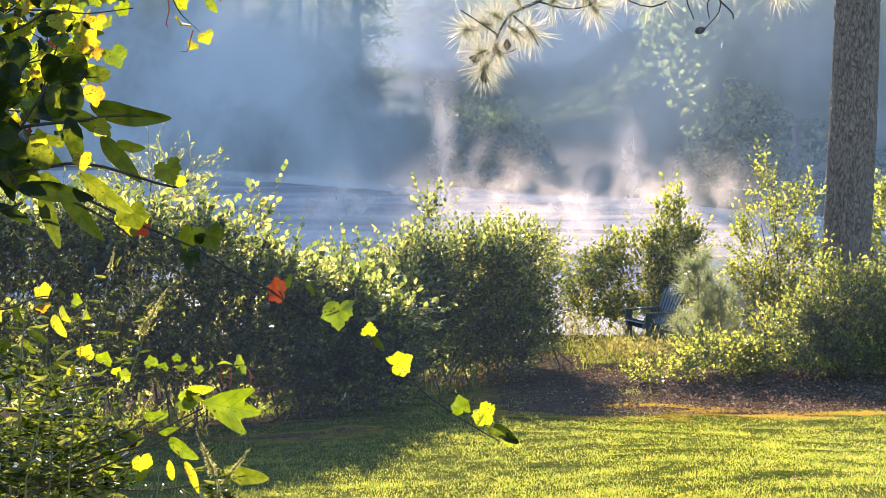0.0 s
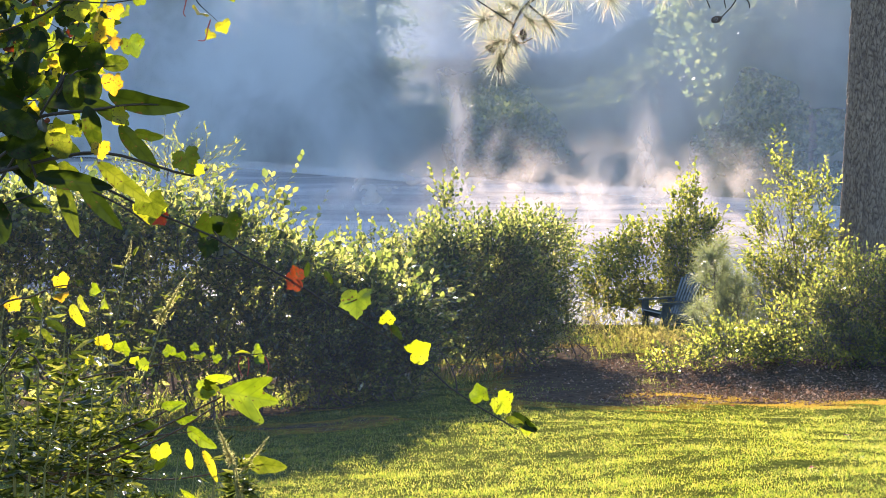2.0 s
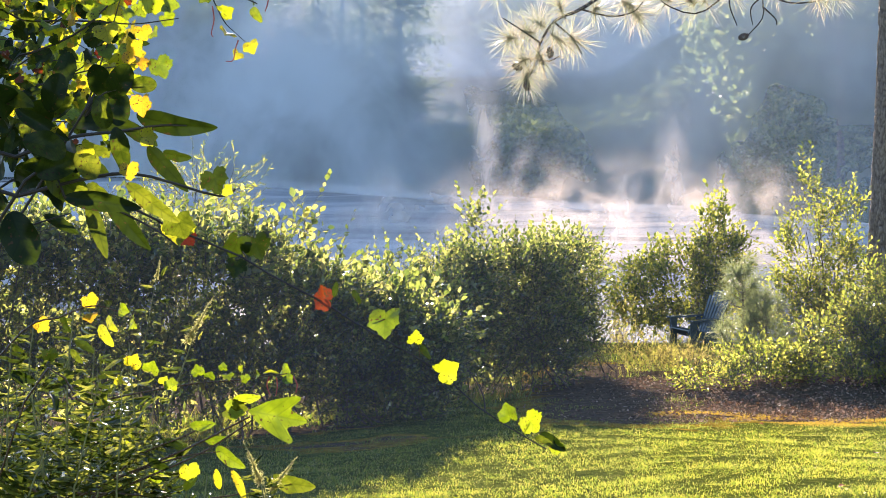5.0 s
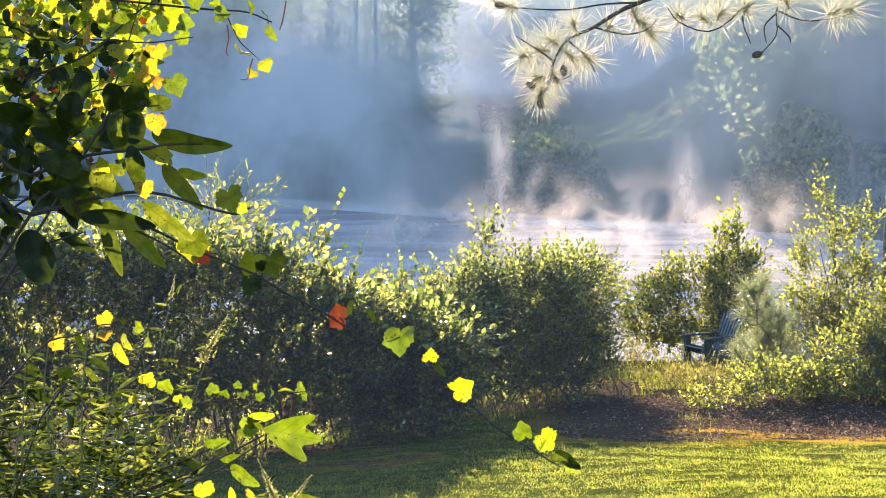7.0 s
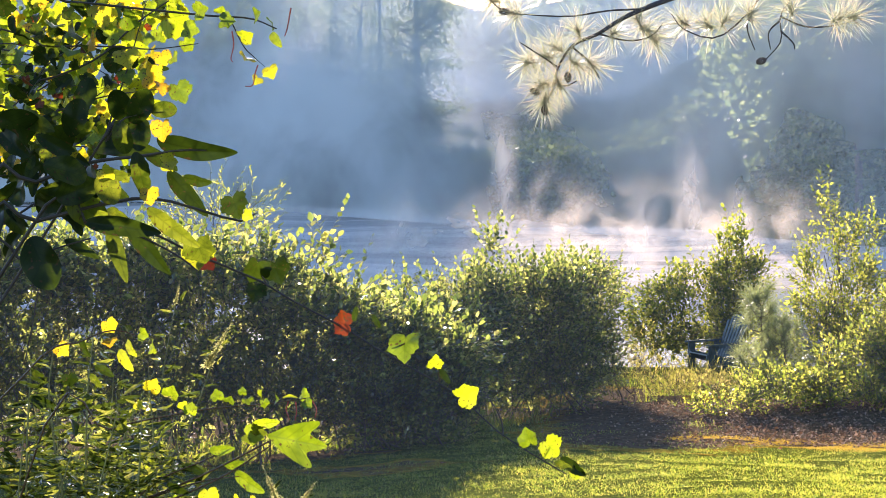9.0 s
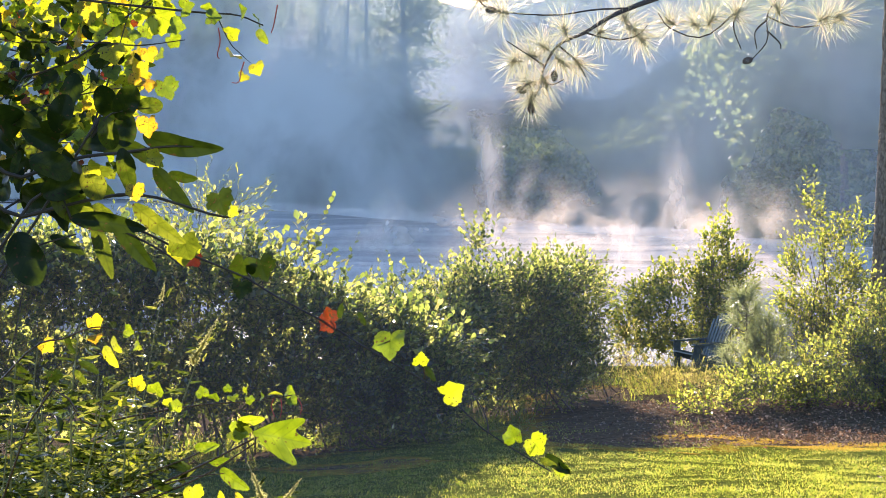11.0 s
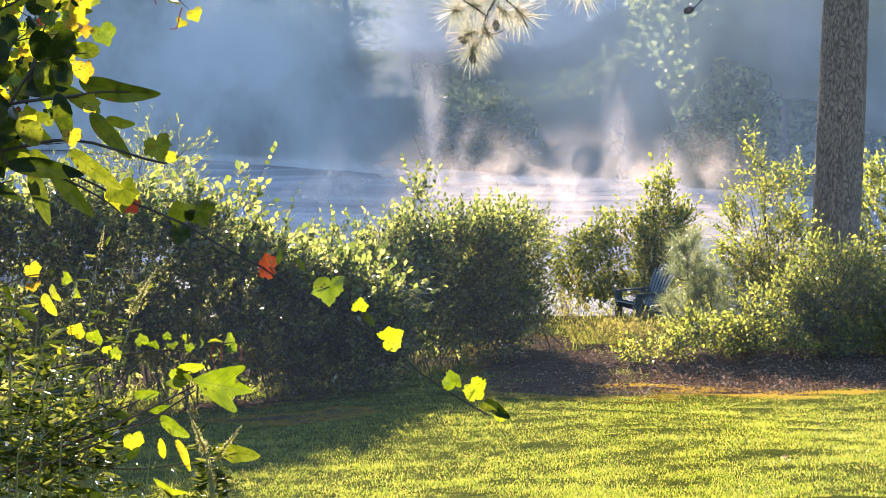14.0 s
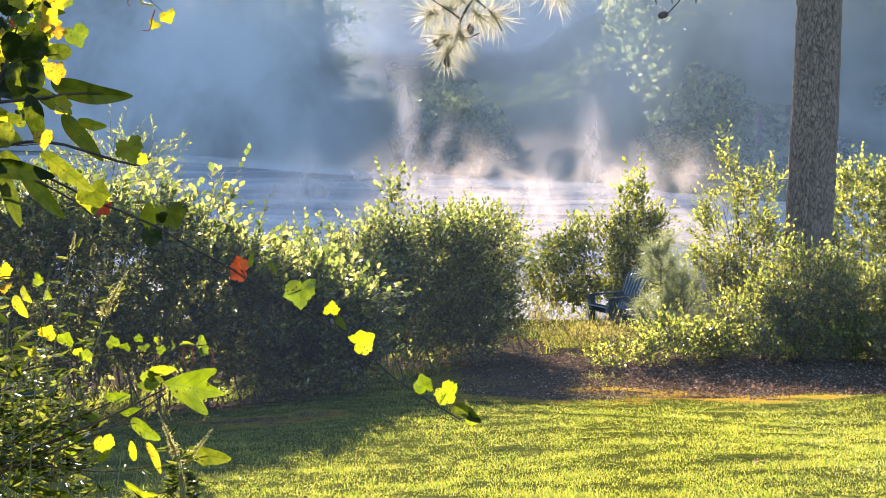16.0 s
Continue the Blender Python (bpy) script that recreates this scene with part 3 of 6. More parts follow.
shrub("shrub", "low dark shrub in front of the pine trunk", "shrub", (6.0, 28.2, gz(6.0, 28.2)),
      [((-0.40, 0, 0.80), (0.70, 0.6, 0.60), 430), ((0.5, -0.1, 0.65), (0.8, 0.6, 0.55), 420), ((-1.05, -0.1, 0.45), (0.5, 0.4, 0.40), 200), ((0.1, -0.3, 0.3), (1.2, 0.4, 0.25), 240)], 73, dark_bush_leaf, leaf=0.072, stems=10, thin_low=0.5,
      core=[((-0.3, 0.3, 0.6), (0.7, 0.4, 0.5), 700, 0.12), ((0.6, 0.2, 0.5), (0.8, 0.4, 0.4), 600, 0.12)])
shrub("shrub", "bright shrub beside the pine trunk", "shrub", (8.15, 36.0, gz(8.15, 36.0)),
      [((0.0, 0, 1.8), (0.85, 0.7, 1.1), 480), ((0.9, 0, 1.6), (0.8, 0.6, 1.2), 420), ((-0.5, 0, 0.7), (0.7, 0.5, 0.7), 220)], 74, bush_leaf, leaf=0.082, tpl=ROUND, stems=8)
shrub("shrub", "low sprawling bramble at the lawn's edge", "shrub", (2.85, 27.0, gz(2.85, 27.0)),
      [((0.0, -0.6, 0.12), (0.4, 0.4, 0.16), 110), ((0.65, -0.3, 0.2), (0.5, 0.4, 0.3), 170), ((1.2, -0.2, 0.2), (0.5, 0.4, 0.25), 90)], 75, bush_leaf, leaf=0.052, tpl=ROUND, stems=6, stem_r=0.006, per=5, length=0.16)
# Added row; its dark leaf colour stands in for shade under the bushes.
for i, (x, y, h) in enumerate([(4.5, 27.3, 0.4), (5.2, 27.0, 0.4), (6.0, 26.9, 0.45), (6.8, 26.8, 0.5), (7.5, 27.0, 0.6), (3.7, 27.9, 0.45)]):
    shrub("low_shrub", "low leafy undergrowth over brown leaf litter, shade put into its dark leaves", "shrub", (x, y, gz(x, y)), [((0, 0, h * 0.55), (0.55, 0.4, h * 0.5), 170)], 120 + i, dark_bush_leaf, leaf=0.065, stems=5, group="undergrowth", stem_r=0.006, per=6, length=0.2, thin_low=0)
for i, (x, y, h, n) in enumerate([(1.9, 32.0, 0.6, 26), (2.05, 33.0, 0.9, 18), (1.75, 29.6, 0.5, 40), (2.5, 34.5, 0.4, 60), (2.5, 31.2, 0.26, 90), (3.1, 32.6, 0.2, 90), (2.8, 30.0, 0.24, 80), (3.7, 31.0, 0.2, 90), (3.3, 35.0, 0.25, 80)]):
    shrub("weed", "tall dry weeds at the gap in the hedge", "weed", (x, y, gz(x, y)), [((0, 0, h * 0.6), (0.45, 0.4, h * 0.5), n)], 90 + i, weed_leaf, leaf=0.06, tpl=NARROW, stems=7, group="weeds by the path", stem_r=0.004, per=8, length=0.10 + 0.3 * h, rise=0.8, thin_low=0)


# ---- pines ----
def needle_tuft(rnd, at, d, length, count, spread=0.9):
    """Needles that burst from a twig's end, with its brush a little way back."""
    d = unit(d)
    o = np.asarray(at) - d * rnd.random((count, 1)) * length * 0.35
    v = unit(d * 0.45 + rnd.normal(0, spread * 0.6, (count, 3)))
    return o, v, length * (0.75 + 0.4 * rnd.random(count))


NEEDLE = [(-0.006, 0, 0), (0.006, 0, 0), (0.004, 0.6, -0.03), (-0.004, 0.6, -0.03), (0, 1, -0.09)]
NEEDLE_T = [(0, 1, 2), (0, 2, 3), (3, 2, 4)]


def pine_cone(parent, at, d, size=0.1):
    bm = bmesh.new()
    d = Vector(d).normalized()
    rot = d.to_track_quat("Z", "Y").to_matrix().to_4x4()
    for k in range(40):
        t = k / 40
        a = k * 2.4
        r = size * 0.34 * math.sin(math.pi * (0.12 + 0.8 * t)) ** 0.8
        m = Matrix.Translation(at) @ rot @ Matrix.Translation((r * math.cos(a), r * math.sin(a), size * (t - 0.1))) @ Matrix.Rotation(a, 4, "Z") @ Matrix.Rotation(0.7, 4, "Y")
        bmesh.ops.create_cone(bm, cap_ends=True, segments=5, radius1=size * 0.13, radius2=size * 0.03, depth=size * 0.14, matrix=m)
    return part("pine_cone", bm, cone_scale, parent, "dark brown open cone")


def bark_trunk(name, foot, head, r0, r1, parent, around=200, along=640):
    """A pine trunk with raised, irregular long bark plates between furrows."""
    rnd = np.random.default_rng(3)
    foot, head = np.array(foot, float), np.array(head, float)
    L = np.linalg.norm(head - foot)
    ang = np.linspace(0, 2 * np.pi, around, endpoint=False)
    t = np.linspace(0, 1, along)
    A, T = np.meshgrid(ang, t)
    R = r0 + (r1 - r0) * T + 0.10 * np.exp(-T * L / 0.35)
    cell_u, cell_v = 40, max(4, int(L / 0.14))
    U, W = A / (2 * np.pi) * cell_u, T * cell_v
    U = U + 0.35 * np.sin(W * 0.9 + 2 * np.sin(U))
    W = W + 0.3 * np.sin(U * 1.7 + 1.3 * np.sin(W * 0.7)) + 0.28 * np.sin(U * 5.1 + W * 2.3)
    ju, jv = rnd.random((cell_u, cell_v + 4)), rnd.random((cell_u, cell_v + 4))
    hh = rnd.random((cell_u, cell_v + 4))
    f1 = np.full(A.shape, 9.0)
    f2 = np.full(A.shape, 9.0)
    ht = np.zeros(A.shape)
    iu, iv = np.floor(U).astype(int), np.floor(W).astype(int)
    for du in (-1, 0, 1):
        for dv in (-1, 0, 1):
            cu, cv = iu + du, iv + dv
            a, b = cu % cell_u, np.clip(cv + 1, 0, cell_v + 3)
            d = np.hypot(cu + ju[a, b] - U, (cv + jv[a, b] - W) * 0.9)
            nearer = d < f1
            f2 = np.where(nearer, f1, np.minimum(f2, d))
            ht = np.where(nearer, hh[a, b], ht)
            f1 = np.where(nearer, d, f1)
    plate = np.clip((f2 - f1) / 0.3, 0, 1)
    R = R + 0.032 * plate * (0.6 + 0.6 * ht) - 0.02 + rnd.normal(0, 0.002, A.shape)
    axis = foot + (head - foot) * T[..., None]
    axis[..., 0] += 0.03 * np.sin(T * 5)
    V = axis + np.stack([R * np.cos(A), R * np.sin(A), np.zeros_like(A)], -1)
    i = np.arange(along - 1)[:, None] * around
    j = np.arange(around)[None]
    k = (j + 1) % around
    F = np.stack([i + j, i + k, i + around + k, i + around + j], -1).reshape(-1, 4)
    me = mesh_np(name, V.reshape(-1, 3), F, pine_bark, False)
    at = me.attributes.new("plate", "FLOAT", "POINT")
    at.data.foreach_set("value", (plate * (0.8 + 0.25 * ht)).ravel().astype(np.float32))
    return attach(name, me, parent, "thick grey-brown trunk of plated bark")


def great_pine():
    rnd = np.random.default_rng(11)
    base = Vector((6.62, 34.0, gz(6.62, 34.0)))
    ob = thing("pine_tree", "old pine with plated bark and a low needled bough", "tree", at=base)
    bark_trunk("trunk", (0, 0, -0.15), (0.33, 0.1, 9.0), 0.415, 0.33, ob)
    up = [((0.33, 0.1, 8.6), (0.4, 0.1, 13.0), (0.35, 0, 17.5))]
    attach("upper_trunk", tubes_np("upper_trunk", [(spline(up[0], 12), np.linspace(0.34, 0.06, 12))], pine_bark, 16), ob)
    # the low bough, in world places, that reaches out over the view
    w = np.array(base)
    main = spline(np.array([(6.95, 34.0, 4.6), (5.6, 30.0, 4.1), (3.6, 26.0, 3.05), (2.3, 24.3, 2.62), (1.5, 24.0, 2.33), (1.1, 24.0, 2.1), (0.80, 24.0, 1.96), (0.63, 24.0, 1.70), (0.55, 24.0, 1.42), (0.46, 24.0, 1.27)]) - w, 50)
    curves = [(main, 0.011 + 0.06 * np.linspace(1, 0, 50) ** 2.2)]
    twigs = [[(1.62, 24.0, 2.38), (1.2, 23.9, 2.36), (0.72, 23.9, 2.30), (0.05, 23.9, 2.36), (-0.15, 23.9, 2.5)],
             [(0.63, 24.0, 1.72), (0.42, 23.9, 1.86), (0.2, 23.8, 2.0)],
             [(0.80, 24.0, 1.95), (1.0, 24.1, 1.78), (1.12, 24.1, 1.58)],
             [(1.1, 24.0, 2.1), (1.45, 24.1, 2.02), (1.7, 24.0, 2.06), (1.85, 24.1, 2.2)],
             [(3.4, 25.7, 2.96), (2.95, 24.4, 2.42), (2.5, 24.1, 2.05), (2.1, 24.0, 2.14), (1.95, 24.0, 2.32)],
             [(3.8, 26.3, 3.12), (3.5, 25.0, 2.6), (3.25, 24.3, 2.30), (3.24, 24.2, 2.0), (3.06, 24.2, 1.78)],
             [(3.24, 24.2, 2.28), (3.55, 24.2, 2.16), (3.9, 24.2, 2.18), (4.1, 24.1, 2.24)],
             [(3.25, 24.3, 2.25), (3.1, 24.2, 2.1), (3.12, 24.2, 1.9)],
             [(3.24, 24.25, 2.12), (3.38, 24.2, 1.98), (3.40, 24.2, 1.9)],
             [(2.9, 24.4, 2.4), (2.86, 24.3, 2.15), (2.95, 24.3, 1.9)],
             [(0.58, 24.0, 1.55), (0.72, 24.0, 1.5), (0.86, 24.0, 1.56)]]
    for t in twigs:
        q = spline(np.array(t) - w, 14)
        curves.append((q, np.linspace(0.012, 0.006, 14)))
    bough = attach("bough", tubes_np("bough", curves, bough_bark, 6), ob, "thin dark bough that hangs over the lawn")
    tufts = [(0.46, 1.30, -0.3, -1), (0.40, 1.50, -0.8, -0.3), (0.66, 1.50, 0.3, -0.6), (0.25, 1.78, -0.9, 0.1), (0.45, 1.85, -0.6, 0.1), (0.60, 1.95, -0.5, 0.3), (0.85, 1.75, 0.6, -0.4),
             (1.05, 1.72, 0.4, -0.5), (0.85, 2.15, -0.3, 0.6), (1.30, 2.12, 0.3, 0.2), (1.70, 2.12, 0.8, -0.5), (1.80, 2.02, 0.7, -0.5), (1.55, 2.30, -0.2, 0.5), (0.10, 2.35, -0.8, 0.2), (-0.15, 2.5, -0.9, 0.2),
             (2.05, 2.24, -0.6, 0.3), (2.35, 2.22, -0.5, 0.4), (2.60, 2.28, 0.3, 0.5), (2.9, 2.35, 0.2, 0.6), (3.3, 2.4, -0.2, 0.6), (3.9, 2.26, 0.7, 0.3), (4.1, 2.28, 0.8, 0.1)]
    for x, z, dx, dz in tufts:
        o, v, s = needle_tuft(rnd, np.array([x, 24.0 + rnd.normal(0, 0.12), z]) - w, (dx, rnd.normal(0, 0.3), dz), 0.38, 230, 1.2)
        V, F = scatter_np(o, v, s, [(a * 1.05, b, c) for a, b, c in NEEDLE], NEEDLE_T, rnd)
        attach("needle_tuft", mesh_np("needle_tuft", V, F, pine_needle), bough)
    for at, d in (((0.47, 24.0, 1.26), (0.15, 0, -1)), ((0.40, 23.97, 1.42), (-0.7, 0, 0.35)), ((3.05, 24.2, 1.78), (-1, 0, -0.3)), ((0.74, 23.9, 1.64), (0.1, 0, -1)), ((0.05, 23.9, 2.36), (-1, 0, 0.1))):
        pine_cone(bough, Vector(at) - base, d, 0.11)
    # crown above the view
    P, D, S, limbs = [], [], [], []
    for k in range(26):
        z = rnd.uniform(11, 17.5)
        a = rnd.uniform(0, 2 * np.pi)
        L = (18.5 - z) * 0.45 + 0.8
        end = np.array([0.36 + L * math.cos(a), L * math.sin(a), z + 0.5 + 0.25 * L])
        line = spline([(0.38, 0, z), (0.38 + 0.5 * L * math.cos(a), 0.5 * L * math.sin(a), z + 0.15), end], 8)
        limbs.append((line, np.linspace(0.06, 0.015, 8)))
        for s in range(7):
            o, v, q = needle_tuft(rnd, line[rnd.integers(3, 8)] + rnd.normal(0, 0.3, 3), (math.cos(a), math.sin(a), 0.5), 0.4, 40)
            P.append(o), D.append(v), S.append(q)
    V, F = scatter_np(np.vstack(P), np.vstack(D), np.concatenate(S), [(x * 3, y, z) for x, y, z in NEEDLE], NEEDLE_T, rnd)
    attach("limb_frame", tubes_np("limb_frame", limbs, twig_bark, 6), ob)
    attach("crown", mesh_np("crown", V, F, pine_needle), ob)


great_pine()


def pine_sapling(base, h, seed):
    rnd = np.random.default_rng(seed)
    ob = thing("pine_sapling", "young pine with long soft pale needles", "tree", at=base)
    line = spline([(0, 0, -0.05), (0.04, 0, h * 0.5), (0.0, 0, h)], 10)
    attach("stem", tubes_np("stem", [(line, np.linspace(0.022, 0.006, 10))], twig_bark, 6), ob)
    P, D, S, tw = [], [], [], []
    for k in range(46):
        z = h * (0.12 + 0.85 * rnd.random())
        a = rnd.uniform(0, 2 * np.pi)
        L = 0.10 + 0.26 * (1 - z / h) + 0.10 * rnd.random()
        e = np.array([L * math.cos(a), L * math.sin(a), z + L * 0.7])
        tw.append((spline([(0, 0, z), e * [0.6, 0.6, 0] + [0, 0, z + L * 0.2], e], 5), np.linspace(0.008, 0.003, 5)))
        o, v, s = needle_tuft(rnd, e, (math.cos(a), math.sin(a), 0.9), 0.30, 55)
        P.append(o), D.append(v), S.append(s)
    attach("branch_whorl", tubes_np("branch_whorl", tw, twig_bark, 4), ob)
    V, F = scatter_np(np.vstack(P), np.vstack(D), np.concatenate(S), [(x * 1.7, y, z) for x, y, z in NEEDLE], NEEDLE_T, rnd)
    attach("needles", mesh_np("needles", V, F, sapling_needle), ob)


pine_sapling((4.02, 32.4, gz(4.02, 32.4)), 1.7, 5)
pine_sapling((4.32, 31.9, gz(4.32, 31.9)), 1.15, 6)


# ---- chair ----
def box(bm, size, m, bevel=0.008):
    r = bmesh.ops.create_cube(bm, size=1, matrix=m @ Matrix.Diagonal((*size, 1)))
    edges = list({e for v in r["verts"] for e in v.link_edges})
    bmesh.ops.bevel(bm, geom=edges, offset=min(bevel, min(size) * 0.3), segments=2, affect="EDGES")


def adirondack(at):
    """Slatted garden chair with a fan back, broad arms and a seat that slopes to the rear; it faces its own -y."""
    ob = thing("garden_chair", "dark green slatted garden chair with broad arms, half hidden in weeds", "chair")
    ob.matrix_basis = at

    def piece(name, size, m, label=""):
        bm = bmesh.new()
        box(bm, size, m)
        return part(name, bm, chair_plastic, ob, label)
    for s in (-1, 1):
        piece("front_leg", (0.035, 0.13, 0.55), pose(s * 0.31, -0.36, 0.275))
        piece("side_rail", (0.032, 0.95, 0.13), pose(s * 0.275, 0.02, 0.25, -16))
        piece("arm", (0.15, 0.78, 0.028), pose(s * 0.335, -0.06, 0.565))
        piece("arm_bracket", (0.03, 0.10, 0.14), pose(s * 0.345, -0.36, 0.47))
        piece("rear_leg", (0.035, 0.10, 0.62), pose(s * 0.30, 0.25, 0.26, 22))
    for k in range(6):
        y = -0.40 + 0.088 * k
        piece("seat_slat", (0.56, 0.078, 0.022), pose(0, y, 0.385 - 0.27 * (y + 0.40), -15))
    for k in range(7):
        u = (k - 3) / 3
        L = 0.86 - 0.13 * u * u
        m = pose(0, 0.10, 0.24, -24) @ pose(0.075 * (k - 3), 0, 0, 0, 4.5 * u, 0) @ pose(0, 0, L / 2)
        piece("back_slat", (0.068, 0.02, L), m)
    piece("back_rail", (0.62, 0.045, 0.06), pose(0, 0.32, 0.56, -24))
    piece("lower_back_rail", (0.56, 0.045, 0.06), pose(0, 0.16, 0.28, -24))
    return ob


adirondack(pose(3.98, 38.0, gz(3.98, 38.0) + 0.02, 0, 0, -62) @ Matrix.Diagonal((1.08, 1.08, 1.08, 1)))


# ---- far shore ----
def far_tree(name, label, h, seed, crown_from=0.35, width=2.6, leaves=3400, pine=False):
    rnd = np.random.default_rng(seed)
    ob = thing(name, label, "tree", "woods on the far shore")
    r = 0.09 + 0.007 * h
    line = spline([(0, 0, -0.4), (0.1, 0.05, h * 0.5), (rnd.normal(0, 0.25), 0, h)], 14)
    attach("trunk", tubes_np("trunk", [(line, np.linspace(r, 0.05, 14))], far_bark, 10), ob)
    P, D, S, limbs = [], [], [], []
    for k in range(34):
        z = h * rnd.uniform(crown_from, 0.98)
        a = rnd.uniform(0, 2 * np.pi)
        t = (z / h - crown_from) / (1 - crown_from)
        L = width * (0.45 + 0.8 * math.sin(math.pi * min(1, 0.25 + 0.75 * t))) * rnd.uniform(0.5, 1.1)
        end = np.array([L * math.cos(a), L * math.sin(a), z + L * (0.25 if not pine else 0.1)])
        l2 = spline([(0.05, 0, z - 0.4), (0.5 * end[0], 0.5 * end[1], z + 0.1), end], 6)
        limbs.append((l2, np.linspace(0.06, 0.02, 6)))
        for c in range(5):
            q = l2[rnd.integers(2, 6)] + rnd.normal(0, 0.35, 3)
            n = leaves // 170
            p = q + rnd.normal(0, 1, (n, 3)) * np.array([0.5, 0.5, 0.22])
            P.append(p), D.append(rnd.normal(size=(n, 3)) + [0, 0, -0.2]), S.append(rnd.uniform(0.12, 0.26, n))
    attach("limb_frame", tubes_np("limb_frame", limbs, far_bark, 5), ob)
    V, F = scatter_np(np.vstack(P), np.vstack(D), np.concatenate(S), ROUND, LEAF_T[:4], rnd, 1.0)
    attach("crown", mesh_np("crown", V, F, far_leaf), ob)
    return ob


def woods():
    rnd = np.random.default_rng(31)
    kinds = [far_tree("far_tree", "tall leafy tree in shade on the misty far shore", 14, 41), far_tree("far_tree", "slender leafy tree in the misty far woods", 13, 42, 0.25, 2.0),
             far_tree("far_pine", "tall bare-trunked pine in the misty far woods", 15, 43, 0.62, 2.2, 3000, True), far_tree("far_tree", "low bushy tree on the misty far shore", 9, 44, 0.12, 2.8, 3800),
             far_tree("far_tree", "thin open-crowned tree on the misty far shore", 13, 45, 0.3, 2.0, 1500)]
    first = set()
    for k in range(96):
        x = -36 + 72 * (k + rnd.random()) / 96
        row = k % 3
        y = float(far_shore(x)) + (1.5, 6.0, 12.0)[row] + rnd.random() * 3
        if -3.5 < x < 12.5:
            continue
        i = int(rnd.choice([0, 1, 2, 3, 4], p=[0.3, 0.2, 0.2, 0.25, 0.05]))
        s = rnd.uniform(0.95, 1.2) if abs(x) > 13 else rnd.uniform(0.62, 0.74)
        m = Matrix.Translation((x, y, gz(x, y))) @ Matrix.Rotation(rnd.uniform(0, 6.28), 4, "Z")
        if i not in first:
            first.add(i)
            kinds[i].matrix_basis = m
            kinds[i].scale = (s, s, s)
        else:
            c = copy_thing(kinds[i], m)
            c.scale = (s, s, s)
    for i, ob in enumerate(kinds):
        if i not in first:
            ob.matrix_basis = Matrix.Translation((-14.0 - 3 * i, 116.0, gz(-14.0 - 3 * i, 116.0)))
    lit = far_tree("far_tree", "sunlit pale green tree standing out of the mist", 13, 46, 0.26, 2.1, 9000)
    lit.matrix_basis = Matrix.Translation((-4.2, 99.5, gz(-4.2, 99.5)))
    # brush along the far bank
    n = 80000
    x = rnd.uniform(-36, 36, n)
    y = far_shore(x) + rnd.uniform(-0.5, 25, n)
    h = (1.8 + 2.2 * np.abs(np.sin(x * 0.7 + np.sin(y)))) * rnd.random(n) ** 0.7 * np.where(np.abs(x - 3.0) < 7.0, 0.22, 1.3)
    P = np.stack([x, y, ground_z(x, y) + h], -1)
    V, F = scatter_np(P, rnd.normal(size=(n, 3)), rnd.uniform(0.25, 0.5, n), ROUND, LEAF_T[:4], rnd, 1.0)
    tagged(attach("far_brush", mesh_np("far_brush", V, F, far_leaf)), "dark brush along the far bank of the pond", "brush", kind="stuff")
    # a wooded rise far behind
    n = 60000
    x = rnd.uniform(-70, 80, n)
    y = 150 + rnd.uniform(-6, 12, n)
    top = 8.0 - 1.5 * np.exp(-((x + 0.5) / 7.0) ** 4) + 0.5 * np.sin(x * 0.17) + 0.5 * np.abs(np.sin(x * 0.43 + 1)) + 0.3 * np.sin(x * 1.1)
    P = np.stack([x, y, -4 + (top + 4) * rnd.random(n) ** 0.7], -1)
    V, F = scatter_np(P, rnd.normal(size=(n, 3)), rnd.uniform(0.4, 0.9, n), ROUND, LEAF_T[:4], rnd, 1.0)
    tagged(attach("distant_woods", mesh_np("distant_woods", V, F, far_leaf)), "distant wooded rise behind the pond", "woods", kind="stuff")


woods()


# ---- mist ----
def mist_sheet(name, label, mat, line, z0, z1, bend=0.0, nu=40, nv=16, soft=(0.15, 0.35), floor=0.0, lean=0.0, shore=None, thin=None):
    """A thin curtain of mist over a line on the water; it is thickest low down and thins to nothing at its edges."""
    a, b = np.array(line[0], float), np.array(line[1], float)
    U, W = np.meshgrid(np.linspace(0, 1, nu), np.linspace(0, 1, nv))
    xy = a + (b - a) * U[..., None]
    xy = xy + np.stack([lean * W * W + 0.25 * lean * np.sin(W * 7 + a[0]), bend * (4 * U * (1 - U)) + 0.012 * np.linalg.norm(b - a) * np.sin(U * 17 + W * 3)], -1)
    if shore is not None:
        xy[..., 1] = far_shore(xy[..., 0]) - shore
    V = np.concatenate([xy, (z0 + (z1 - z0) * W)[..., None]], -1).reshape(-1, 3)
    i = (np.arange(nv - 1)[:, None] * nu + np.arange(nu - 1)[None]).ravel()
    me = mesh_np(name, V, np.stack([i, i + 1, i + nu + 1, i + nu], -1), mat, True)
    e = np.clip(np.minimum(U, 1 - U) / soft[0], 0, 1)
    t = np.clip((1 - W) / soft[1], 0, 1)
    fade = e * e * (3 - 2 * e) * t * t * (3 - 2 * t)
    if thin:
        fade = fade * (1 - 0.28 * np.clip((xy[..., 0] - 1) / 9, 0, 1))
        fade = fade * (1 - thin[2] * np.exp(-((xy[..., 0] - thin[0]) / thin[1]) ** 2) * np.clip((0.55 - W) / 0.15, 0.2, 1))
    at = me.attributes.new("fade", "FLOAT", "POINT")
    at.data.foreach_set("value", np.clip(fade, floor, 1).ravel().astype(np.float32))
    return tagged(attach(name, me), label, "mist", kind="stuff")


